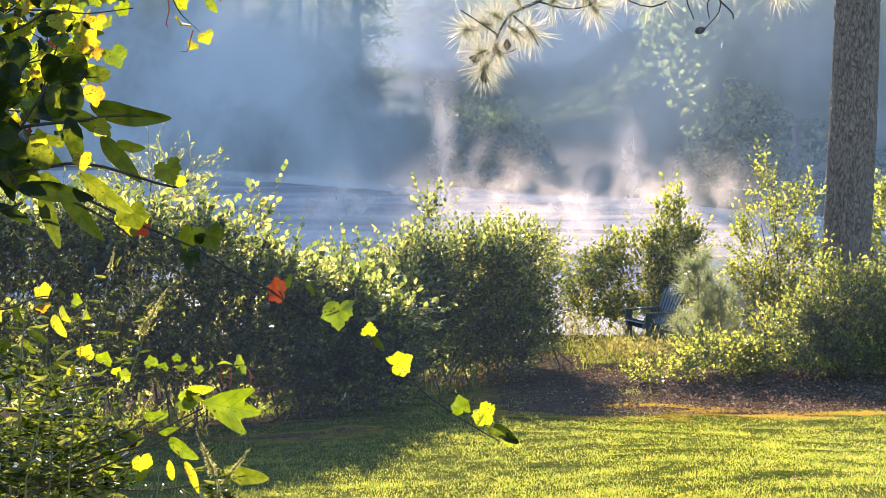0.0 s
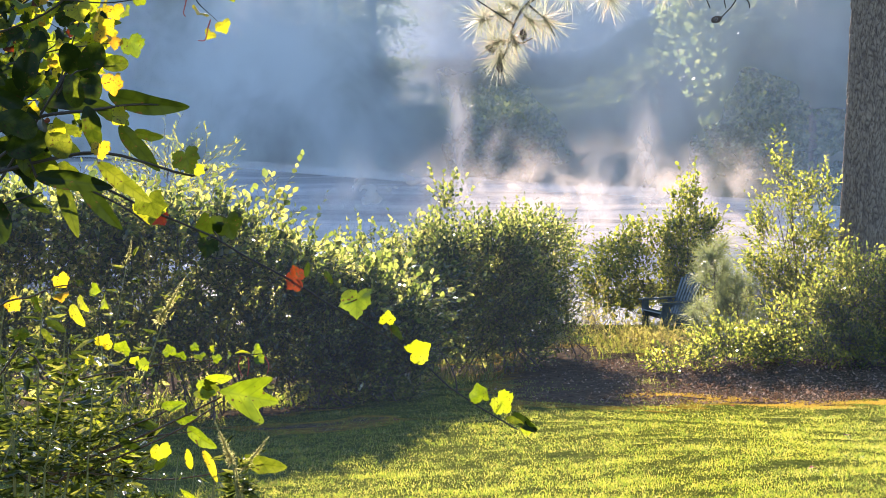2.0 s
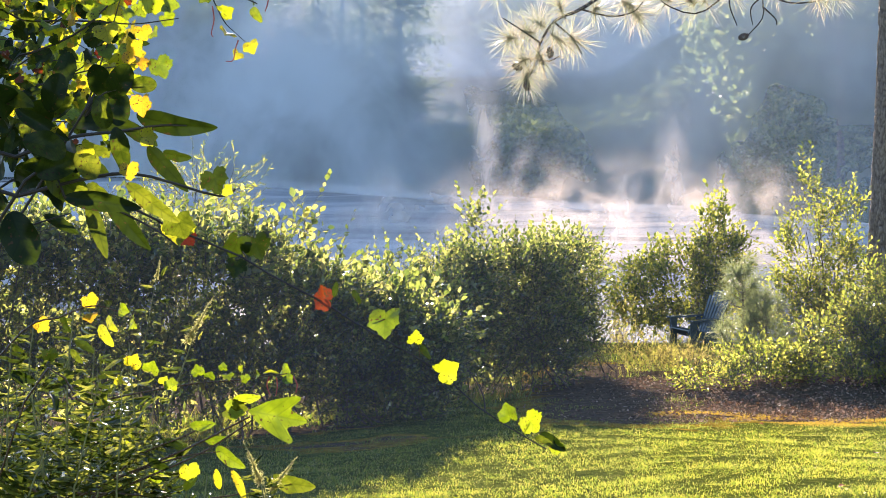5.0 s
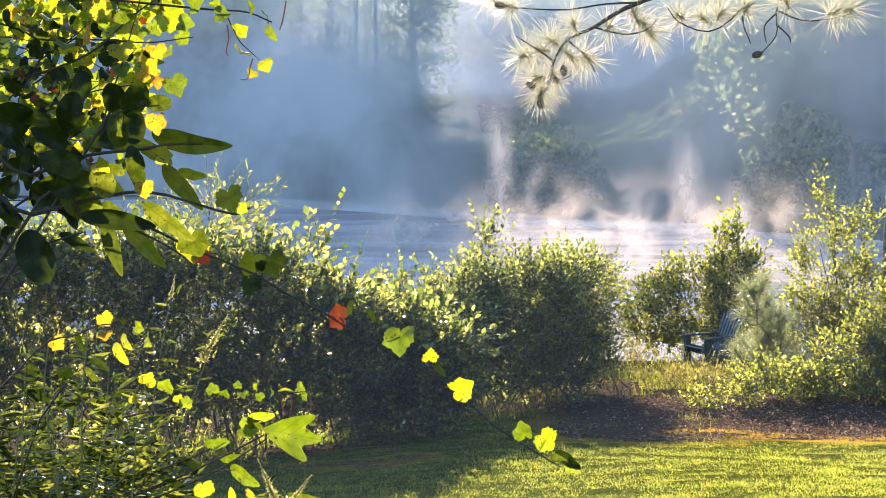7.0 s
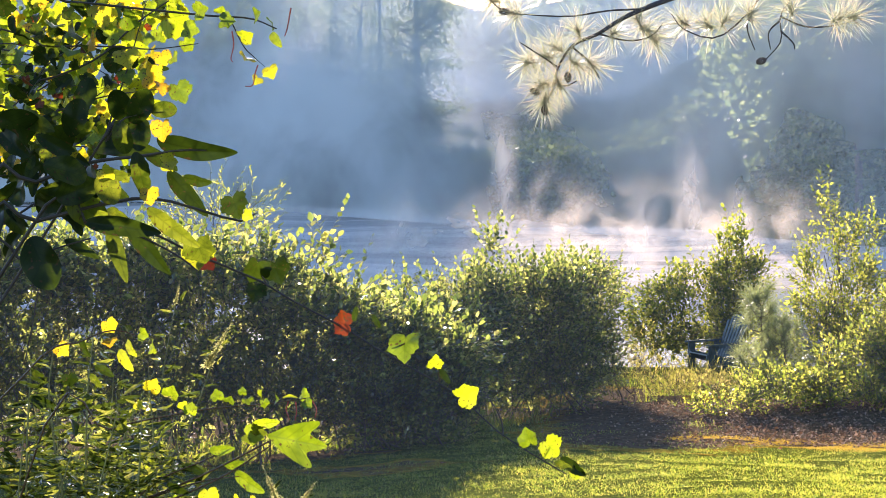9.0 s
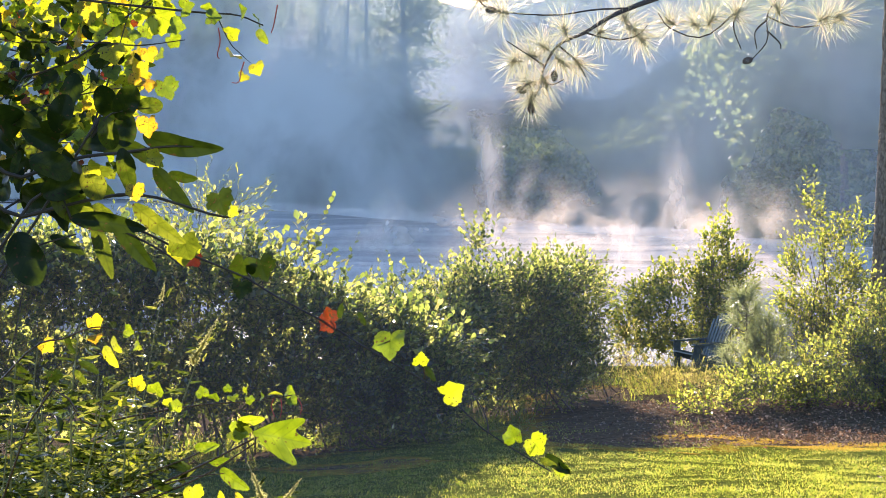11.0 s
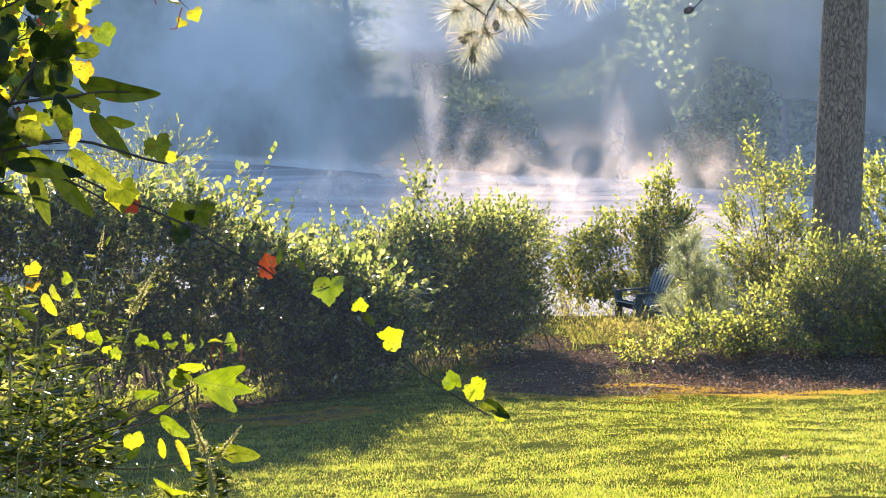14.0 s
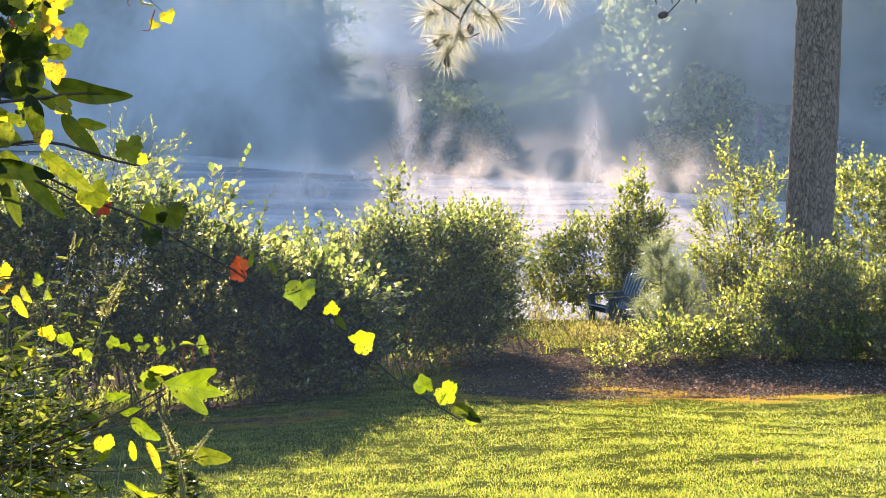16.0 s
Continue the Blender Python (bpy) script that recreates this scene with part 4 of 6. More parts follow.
# The blue of haze is put into the hue of these three sheets.
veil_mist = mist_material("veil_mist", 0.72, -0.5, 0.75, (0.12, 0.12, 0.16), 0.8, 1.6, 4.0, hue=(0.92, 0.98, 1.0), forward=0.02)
shaft_mist = mist_material("shaft_mist", 0.42, 0.0, 0.8, (0.25, 0.25, 0.06), 0.6, hue=(0.85, 0.92, 1.0), forward=0.5)
back_mist = mist_material("back_mist", 0.56, -0.4, 0.6, (0.1, 0.1, 0.1), 0.5, 1.2, 3.0, hue=(0.8, 0.9, 1.0), forward=0.12)
# Pale layer that also stands in for the sky's reflection on the water.
sky_gleam_mist = mist_material("sky_gleam_mist", 0.88, 0.05, 0.72, (0.08, 0.35, 0.5), 0.6, hue=(1.0, 0.97, 0.92), forward=0.08)
# Their warm hue puts the sun's tint into steam and wisps.
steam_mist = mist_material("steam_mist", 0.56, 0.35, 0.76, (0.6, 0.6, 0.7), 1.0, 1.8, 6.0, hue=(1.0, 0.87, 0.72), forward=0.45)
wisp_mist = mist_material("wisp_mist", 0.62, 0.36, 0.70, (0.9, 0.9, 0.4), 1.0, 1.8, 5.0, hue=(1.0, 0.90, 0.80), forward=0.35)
mist_sheet("mist_veil", "morning mist hanging before the far woods, haze blue put into its colour", veil_mist, ((-60, 98), (60, 78)), LAKE_Z + 0.2, 6.6, 0, 90, 20, (0.03, 0.05), shore=6.0, thin=(1.0, 6.0, 0.5))
mist_sheet("mist_veil", "bright haze where the sun breaks between the far trees", shaft_mist, ((-15, 106), (2.5, 102)), -3.0, 6.4, 0, 40, 20, (0.4, 0.08))
mist_sheet("mist_veil", "mist before the distant woods, haze blue put into its colour", back_mist, ((-60, 138), (75, 138)), 0.0, 7.0, 0, 40, 16, (0.05, 0.1))


def gleam_layer(name, label, mat, x0, x1, y0, y1, z, nu=60, nv=50):
    """A shallow sheet just above the water that thins out towards its rim; it carries the pond's gleam as well as mist.
    """
    U, W = np.meshgrid(np.linspace(0, 1, nu), np.linspace(0, 1, nv))
    X, Y = x0 + (x1 - x0) * U, y0 + (y1 - y0) * W
    V = np.stack([X, Y, z + 0.04 * np.sin(X * 0.9 + np.sin(Y * 0.7)) + 0.03 * np.sin(Y * 1.1)], -1).reshape(-1, 3)
    i = (np.arange(nv - 1)[:, None] * nu + np.arange(nu - 1)[None]).ravel()
    me = mesh_np(name, V, np.stack([i, i + 1, i + nu + 1, i + nu], -1), mat, True)
    e = np.clip(np.minimum(np.minimum(U, 1 - U), np.minimum(W, 1 - W)) / 0.12, 0, 1)
    me.attributes.new("fade", "FLOAT", "POINT").data.foreach_set("value", (e * e * (3 - 2 * e)).ravel().astype(np.float32))
    return tagged(attach(name, me), label, "mist", kind="stuff")


gleam_layer("gleam_layer", "shallow pale mist on the still pond, standing in for sky reflected in it", sky_gleam_mist, -34, 30, 50, 112, LAKE_Z + 0.15)
# Warm streaks added as a stand-in for the sun's glint on the water.
glint_mist = mist_material("glint_mist", 0.95, 0.12, 0.62, (0.05, 0.5, 0.5), 0.8, hue=(1.0, 0.90, 0.78), forward=0.08)
gleam_layer("gleam_layer", "warm streaked sheet over the pond standing in for sun glint", glint_mist, -1.5, 10.5, 60, 88, LAKE_Z + 0.32)
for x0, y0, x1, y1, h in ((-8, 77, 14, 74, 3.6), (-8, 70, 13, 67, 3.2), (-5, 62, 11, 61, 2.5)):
    mist_sheet("steam", "low steam drifting off the sunlit water, warm sun tint put into its colour", steam_mist, ((x0, y0), (x1, y1)), LAKE_Z + 0.01, LAKE_Z + h, 0, 60, 16, (0.25, 0.9))
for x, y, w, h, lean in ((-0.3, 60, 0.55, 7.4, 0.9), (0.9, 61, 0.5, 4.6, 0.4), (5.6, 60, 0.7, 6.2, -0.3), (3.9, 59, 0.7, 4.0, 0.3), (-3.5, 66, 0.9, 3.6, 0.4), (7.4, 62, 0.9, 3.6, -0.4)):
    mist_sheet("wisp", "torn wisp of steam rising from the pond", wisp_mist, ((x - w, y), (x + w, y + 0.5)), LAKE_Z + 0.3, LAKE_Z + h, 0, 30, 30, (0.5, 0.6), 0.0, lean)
# Added bluish sheet that lifts the dark tones of lawn and hedge.
lift_veil = mist_material("lift_veil", 0.0095, 0.0, 0.9, (0.2, 0.2, 0.2), 0.5, hue=(0.40, 0.60, 1.0))
mist_sheet("haze", "faint bluish sheet added before lawn and hedge to lift their darks", lift_veil, ((-9, 11), (9, 11)), -1.4, 6, 0, 30, 10, (0.05, 0.3))


# ---- the plants close by ----
def leaf_mesh(name, kind, mat, seed=0):
    """One leaf, one unit long with its middle at the origin, tip towards +y: a lobed and toothed, an oval or a lance-shaped blade, folded along its midrib and curled."""
    rnd = np.random.default_rng(seed)
    n = 34
    th = np.linspace(-np.pi, np.pi, n, endpoint=False)
    if kind == "lobed":
        # three broad pointed lobes with toothed edges, notched at the stalk
        a = np.abs(th)
        r = 0.35 - 0.20 * np.exp(-((a - np.pi) / 0.32) ** 2) + 0.14 * np.exp(-(th / 0.34) ** 2) + 0.07 * np.exp(-((a - 1.15) / 0.32) ** 2) + 0.05 * np.exp(-((a - 2.1) / 0.32) ** 2) + 0.035 * (np.arange(n) % 2) + rnd.normal(0, 0.018, n)
        x, y = r * np.sin(th) * 1.05, r * np.cos(th)
    elif kind == "oval":
        x, y = 0.31 * np.sin(th) * (1 + 0.10 * np.cos(th)), 0.5 * np.cos(th)
    elif kind == "hand":
        # three pointed lobes that spread from the stalk
        p = np.linspace(-0.62, 0.62, n - 1)
        r = 0.70 + 0.32 * np.exp(-(p / 0.13) ** 2) + 0.22 * np.exp(-((p - 0.42) / 0.12) ** 2) + 0.22 * np.exp(-((p + 0.42) / 0.12) ** 2) - 0.35 * np.clip(np.abs(p) - 0.48, 0, 1) / 0.14
        x, y = np.append(r * np.sin(p), 0.0), np.append(r * np.cos(p) - 0.5, -0.5)
    elif kind == "broad":
        s = np.abs(np.sin(th)) ** 1.2 * np.sign(np.sin(th))
        x, y = 0.19 * s * (1 - 0.22 * np.cos(th)) + rnd.normal(0, 0.008, n), 0.5 * np.cos(th)
    else:
        s = np.abs(np.sin(th)) ** 1.25 * np.sign(np.sin(th))
        x, y = (0.125 if kind == "lance" else 0.075) * s * (1 - 0.25 * np.cos(th)), 0.5 * np.cos(th)
    curl, fold = rnd.uniform(0.15, 0.45), rnd.uniform(0.2, 0.5)
    V = [(0, 0, 0)]
    for f in (0.55, 1.0):
        for a, b in zip(x, y):
            V.append((a * f, b * f, 0))
    V = np.array(V, float)
    V[:, 2] = fold * np.abs(V[:, 0]) - curl * V[:, 1] ** 2 + 0.04 * np.sin(9 * V[:, 1] + seed) * np.abs(V[:, 0]) * 4
    bm = bmesh.new()
    vs = [bm.verts.new(v) for v in V]
    for i in range(n):
        j = (i + 1) % n
        bm.faces.new((vs[0], vs[1 + j], vs[1 + i]))
        bm.faces.new((vs[1 + i], vs[1 + j], vs[1 + n + j], vs[1 + n + i]))
    me = bpy.data.meshes.new(name)
    bm.to_mesh(me)
    bm.free()
    me.polygons.foreach_set("use_smooth", np.ones(len(me.polygons), bool))
    me.materials.append(mat)
    return me


LEAVES = {}
# d is the grape leaf again, in the dark shaded colour.
for key, kind, mat in (("v", "lobed", vine_leaf), ("y", "lobed", yellow_leaf), ("o", "lobed", orange_leaf), ("d", "lobed", dark_shaded_leaf), ("k", "oval", dark_shaded_leaf), ("l", "lance", dark_shaded_leaf), ("g", "broad", vine_leaf), ("b", "broad", dark_shaded_leaf), ("n", "narrow", stalk_leaf), ("h", "lance", yellow_leaf), ("t", "hand", vine_leaf)):
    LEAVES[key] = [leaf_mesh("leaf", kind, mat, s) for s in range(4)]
LEAF_WORDS = {"o": "orange autumn leaf", "y": "yellow leaf", "h": "yellow leaf"}
near_rnd = np.random.default_rng(77)


def put_leaf(parent, kind, x, y, z, size, angle, tilt=None, lie=None):
    """A leaf at a place, mostly set to fit the camera's view; angle: the way its tip points, degrees anticlockwise from
    +x as seen from the camera; tilt: how far it turns its face.
    """
    t = near_rnd.normal(0, 26) if tilt is None else tilt
    m = Matrix.Translation((x, y, z)) @ Matrix.Rotation(radians(-angle + 90), 4, "Y") @ Matrix.Rotation(radians(90 + (near_rnd.normal(24, 26) if lie is None else near_rnd.normal(lie, 16))), 4, "X") @ Matrix.Rotation(radians(t), 4, "Y")
    ob = attach("leaf", LEAVES[kind][near_rnd.integers(4)], parent, LEAF_WORDS.get(kind, ""))
    ob.matrix_basis = Matrix.Translation(-Vector(parent.location)) @ m @ Matrix.Diagonal((size, size, size, 1))
    return ob


def stem_of(parent, pts, r0, r1, mat, name="stem", n=24, sides=6):
    q = spline(np.array(pts, float) - np.array(parent.location), n)
    return attach(name, tubes_np(name, [(q, np.linspace(r0, r1, n))], mat, sides), parent)


def foot(x, y):
    return (x, y, gz(x, y) - 0.03)


vine = thing("grape_vine", "wild grape vine, green and orange leaves on a long runner", "vine", at=foot(-1.15, 3.6))
vine_runner = stem_of(vine, [foot(-1.15, 3.6), (-1.05, 3.6, 0.5), (-0.936, 3.60, 1.337), (-0.778, 3.60, 1.348), (-0.668, 3.60, 1.344), (-0.599, 3.60, 1.317), (-0.549, 3.60, 1.290), (-0.450, 3.60, 1.251), (-0.371, 3.60, 1.203), (-0.292, 3.60, 1.162), (-0.222, 3.60, 1.116), (-0.143, 3.60, 1.072), (-0.083, 3.60, 1.033), (-0.024, 3.60, 0.977), (0.046, 3.60, 0.930), (0.100, 3.60, 0.898)], 0.0027, 0.0011, bough_bark, "runner")
for kind, x, z, size, angle in (
        ("v", -0.551, 1.291, 0.069, -80), ("o", -0.537, 1.278, 0.040, -60), ("d", -0.452, 1.263, 0.060, -110), ("d", -0.420, 1.259, 0.061, -70),
        ("d", -0.435, 1.238, 0.044, -95), ("o", -0.290, 1.168, 0.052, 170), ("b", -0.267, 1.193, 0.028, 80), ("b", -0.234, 1.172, 0.028, -60),
        ("v", -0.184, 1.132, 0.071, -95), ("v", -0.130, 1.102, 0.034, 80), ("b", -0.115, 1.072, 0.034, -50), ("v", -0.077, 1.053, 0.054, 25),
        ("v", 0.034, 0.967, 0.044, 110), ("v", 0.070, 0.952, 0.054, -50), ("b", 0.113, 0.904, 0.056, -35), ("v", 0.120, 0.896, 0.036, -30),
        ("b", 0.095, 0.916, 0.034, -20),):
    put_leaf(vine, kind, x, 3.60 + near_rnd.normal(0, 0.05), z, size, angle, near_rnd.normal(0, 15), 8).parent = vine_runner
stem_of(vine, [(-0.184, 3.60, 1.132), (-0.194, 3.60, 1.128), (-0.207, 3.60, 1.124)], 0.0012, 0.001, vine_stem, "leaf_stalk")
stem_of(vine, [(-0.077, 3.60, 1.053), (-0.083, 3.60, 1.047), (-0.093, 3.60, 1.040)], 0.0012, 0.001, vine_stem, "leaf_stalk")
stem_of(vine, [(-0.130, 3.60, 1.101), (-0.125, 3.60, 1.083), (-0.123, 3.60, 1.064)], 0.0012, 0.001, vine_stem, "leaf_stalk")
stem_of(vine, [(0.070, 3.60, 0.952), (0.062, 3.60, 0.941), (0.052, 3.60, 0.931)], 0.0012, 0.001, vine_stem, "leaf_stalk")
stem_of(vine, [(-0.435, 3.60, 1.253), (-0.430, 3.60, 1.246), (-0.428, 3.60, 1.238)], 0.0012, 0.001, vine_stem, "leaf_stalk")
stem_of(vine, [(-0.290, 3.60, 1.168), (-0.284, 3.60, 1.163), (-0.282, 3.60, 1.157)], 0.0012, 0.001, vine_stem, "leaf_stalk")
oval_shrub = thing("broadleaf_shrub", "glossy oval-leaved shrub branch, dark leaves coloured for shade, a few yellow ones", "shrub", at=foot(-1.3, 3.4))
stem_of(oval_shrub, [foot(-1.3, 3.4), (-1.2, 3.4, 0.6), (-0.903, 3.40, 1.338), (-0.791, 3.40, 1.366), (-0.678, 3.40, 1.394), (-0.584, 3.40, 1.403), (-0.453, 3.40, 1.366), (-0.421, 3.40, 1.377)], 0.005, 0.0015, bough_bark, "branch")
stem_of(oval_shrub, [foot(-1.3, 3.4), (-1.2, 3.4, 0.6), (-0.903, 3.40, 1.394), (-0.791, 3.40, 1.431), (-0.697, 3.40, 1.464), (-0.613, 3.40, 1.474), (-0.547, 3.40, 1.483), (-0.500, 3.40, 1.483)], 0.005, 0.0015, bough_bark, "branch")
stem_of(oval_shrub, [foot(-1.3, 3.4), (-1.2, 3.4, 0.6), (-0.791, 3.40, 1.366), (-0.697, 3.40, 1.356), (-0.631, 3.40, 1.347), (-0.556, 3.40, 1.310), (-0.519, 3.40, 1.282)], 0.004, 0.0012, bough_bark, "branch")
stem_of(oval_shrub, [foot(-1.3, 3.4), (-1.2, 3.4, 0.6), (-0.697, 3.40, 1.464), (-0.669, 3.40, 1.497), (-0.641, 3.40, 1.534), (-0.608, 3.40, 1.544), (-0.570, 3.40, 1.548)], 0.003, 0.0009, bough_bark, "branch")
stem_of(oval_shrub, [foot(-1.3, 3.4), (-1.2, 3.4, 0.6), (-0.903, 3.40, 1.282), (-0.809, 3.40, 1.300), (-0.762, 3.40, 1.319), (-0.697, 3.40, 1.338)], 0.004, 0.0012, bough_bark, "branch")
for kind, x, z, size, angle in (
        ("k", -0.711, 1.539, 0.067, 70), ("k", -0.674, 1.553, 0.071, 110), ("k", -0.609, 1.556, 0.066, 60), ("k", -0.571, 1.551, 0.045, 0),
        ("k", -0.614, 1.512, 0.062, -90), ("k", -0.664, 1.506, 0.054, -100), ("k", -0.639, 1.506, 0.056, -80), ("l", -0.524, 1.486, 0.155, -8),
        ("l", -0.732, 1.487, 0.103, -30), ("l", -0.642, 1.485, 0.150, -5), ("b", -0.586, 1.465, 0.066, -30), ("l", -0.542, 1.410, 0.117, -45),
        ("b", -0.606, 1.443, 0.080, -80), ("y", -0.554, 1.467, 0.037, 0), ("y", -0.568, 1.522, 0.047, -90), ("y", -0.586, 1.415, 0.039, -80),):
    put_leaf(oval_shrub, kind, x, 3.40 + near_rnd.normal(0, 0.05), z, size, angle, near_rnd.normal(0, 15), 6)
for kind, x, z, size, angle in (
        ("b", -0.515, 1.434, 0.052, -10), ("d", -0.453, 1.396, 0.056, -70), ("v", -0.429, 1.379, 0.024, -30), ("l", -0.623, 1.363, 0.126, -10),
        ("l", -0.559, 1.355, 0.117, -35), ("k", -0.763, 1.305, 0.098, -62), ("l", -0.653, 1.311, 0.103, -70), ("d", -0.526, 1.316, 0.066, -75),
        ("l", -0.603, 1.319, 0.117, -50), ("k", -0.705, 1.387, 0.084, -40), ("k", -0.717, 1.418, 0.075, 20), ("b", -0.779, 1.393, 0.084, -10),
        ("k", -0.653, 1.426, 0.066, -60), ("b", -0.802, 1.531, 0.089, -20), ("b", -0.823, 1.497, 0.084, -35), ("k", -0.716, 1.455, 0.075, -20),
        ("y", -0.650, 1.452, 0.036, -40), ("y", -0.706, 1.474, 0.037, 60),):
    put_leaf(oval_shrub, kind, x, 3.40 + near_rnd.normal(0, 0.05), z, size, angle, near_rnd.normal(0, 18), 10)
for kind, x, z, size, angle in (
        ("l", -0.734, 1.418, 0.071, -100), ("l", -0.811, 1.450, 0.060, -101), ("k", -0.762, 1.502, 0.078, 55), ("l", -0.717, 1.319, 0.076, -26),
        ("b", -0.870, 1.405, 0.070, 39), ("l", -0.869, 1.369, 0.099, -71), ("b", -0.722, 1.566, 0.092, -109), ("l", -0.789, 1.441, 0.067, -54),
        ("k", -0.822, 1.527, 0.091, -33), ("l", -0.736, 1.501, 0.072, 25), ("b", -0.788, 1.501, 0.058, 48), ("b", -0.865, 1.319, 0.075, 51),
        ("l", -0.711, 1.405, 0.069, 16), ("b", -0.757, 1.367, 0.080, -72), ("b", -0.861, 1.365, 0.088, -45), ("b", -0.736, 1.513, 0.076, 25),):
    put_leaf(oval_shrub, kind, x, 3.50 + near_rnd.normal(0, 0.05), z, size, angle)
for kind, x, z, size, angle in (
        ("b", -0.727, 1.397, 0.095, 38), ("b", -0.725, 1.366, 0.056, 2), ("b", -0.799, 1.406, 0.071, 34), ("b", -0.819, 1.430, 0.049, -35),
        ("b", -0.675, 1.349, 0.065, 38), ("l", -0.849, 1.364, 0.056, -37), ("b", -0.693, 1.363, 0.055, -21), ("k", -0.833, 1.416, 0.075, -76),
        ("b", -0.828, 1.423, 0.051, -89), ("b", -0.848, 1.440, 0.094, 25), ("k", -0.786, 1.389, 0.090, -46), ("b", -0.708, 1.431, 0.077, 5),
        ("l", -0.732, 1.384, 0.049, -84), ("l", -0.859, 1.459, 0.059, -83), ("b", -0.753, 1.355, 0.066, -42), ("k", -0.795, 1.387, 0.087, 32),
        ("b", -0.729, 1.440, 0.089, -60), ("b", -0.689, 1.414, 0.084, -20),):
    put_leaf(oval_shrub, kind, x, 3.55 + near_rnd.normal(0, 0.05), z, size, angle)
creeper = thing("grape_creeper", "tangle of yellow-green grape leaves and shade-coloured copies hanging from thin dark branches", "vine", at=foot(-1.6, 4.3))
stem_of(creeper, [foot(-1.6, 4.3), (-1.55, 4.3, 0.9), (-1.142, 4.30, 1.766), (-0.929, 4.30, 1.766), (-0.771, 4.30, 1.750), (-0.614, 4.30, 1.733), (-0.534, 4.30, 1.727), (-0.479, 4.30, 1.705)], 0.004, 0.0014, bough_bark, "branch")
stem_of(creeper, [foot(-1.6, 4.3), (-1.55, 4.3, 0.9), (-1.142, 4.30, 1.553), (-0.976, 4.30, 1.600), (-0.858, 4.30, 1.647), (-0.775, 4.30, 1.718), (-0.704, 4.30, 1.766)], 0.004, 0.0014, bough_bark, "branch")
stem_of(creeper, [foot(-1.6, 4.3), (-1.55, 4.3, 0.9), (-1.142, 4.30, 1.647), (-0.952, 4.30, 1.671), (-0.822, 4.30, 1.671), (-0.739, 4.30, 1.665), (-0.644, 4.30, 1.676)], 0.003, 0.00105, bough_bark, "branch")
stem_of(creeper, [(-0.858, 4.30, 1.446), (-0.816, 4.30, 1.564), (-0.787, 4.30, 1.647), (-0.751, 4.30, 1.766)], 0.0025, 0.0008749999999999999, bough_bark, "branch")
stem_of(creeper, [(-0.578, 4.30, 1.730), (-0.550, 4.30, 1.671), (-0.528, 4.30, 1.647), (-0.505, 4.30, 1.626)], 0.0015, 0.000525, bough_bark, "branch")
stem_of(creeper, [foot(-1.6, 4.3), (-1.55, 4.3, 0.9), (-1.142, 4.30, 1.458), (-1.000, 4.30, 1.517), (-0.858, 4.30, 1.564), (-0.727, 4.30, 1.582)], 0.003, 0.00105, bough_bark, "branch")
for kind, x, z, size, angle in (
        ("v", -0.694, 1.723, 0.083, -30), ("y", -0.540, 1.644, 0.045, -90), ("y", -0.502, 1.619, 0.043, -70), ("y", -0.525, 1.600, 0.033, -110),
        ("v", -0.546, 1.689, 0.045, 10), ("v", -0.579, 1.721, 0.043, 0), ("g", -0.482, 1.683, 0.052, -50), ("y", -0.756, 1.606, 0.057, -20),
        ("y", -0.724, 1.587, 0.045, -70), ("v", -0.692, 1.579, 0.062, -62), ("y", -0.720, 1.620, 0.031, 40), ("y", -0.783, 1.650, 0.064, -70),
        ("y", -0.846, 1.741, 0.073, -80), ("y", -0.872, 1.682, 0.062, -60), ("v", -0.827, 1.694, 0.054, 20),):
    put_leaf(creeper, kind, x, 4.30 + near_rnd.normal(0, 0.05), z, size, angle)
for kind, x, z, size, angle in (
        ("y", -0.810, 1.570, 0.050, -90), ("v", -0.929, 1.563, 0.043, -40), ("v", -0.769, 1.724, 0.054, -30), ("v", -0.656, 1.704, 0.047, -10),
        ("v", -0.674, 1.677, 0.043, -50), ("v", -0.638, 1.742, 0.047, 20), ("v", -0.739, 1.689, 0.040, -80), ("v", -0.704, 1.647, 0.036, -40),
        ("y", -0.751, 1.636, 0.040, -80), ("v", -0.798, 1.612, 0.047, -60), ("v", -0.591, 1.740, 0.036, 60), ("v", -0.514, 1.730, 0.040, 40),
        ("v", -0.493, 1.718, 0.036, -10),):
    put_leaf(creeper, kind, x, 4.30 + near_rnd.normal(0, 0.05), z, size, angle)
for kind, x, z, size, angle in (
        ("g", -1.031, 1.809, 0.032, -49), ("v", -1.037, 1.659, 0.031, -44), ("v", -0.999, 1.679, 0.048, -43), ("y", -1.033, 1.701, 0.039, -45),
        ("v", -1.129, 1.628, 0.055, 31), ("g", -1.096, 1.733, 0.039, -141), ("b", -1.111, 1.653, 0.036, -18), ("v", -1.110, 1.806, 0.037, -21),
        ("v", -1.013, 1.732, 0.040, -57), ("y", -0.895, 1.779, 0.055, -102), ("y", -1.087, 1.801, 0.062, -80), ("v", -1.135, 1.818, 0.032, -109),
        ("g", -0.998, 1.630, 0.061, -103), ("y", -0.995, 1.641, 0.034, 12), ("g", -0.940, 1.756, 0.052, -53), ("v", -1.156, 1.673, 0.058, -58),
        ("v", -0.887, 1.746, 0.059, -70), ("v", -1.070, 1.748, 0.032, -97), ("b", -1.171, 1.713, 0.045, -145), ("v", -1.141, 1.643, 0.035, -79),):
    put_leaf(creeper, kind, x, 4.68 + near_rnd.normal(0, 0.05), z, size, angle)
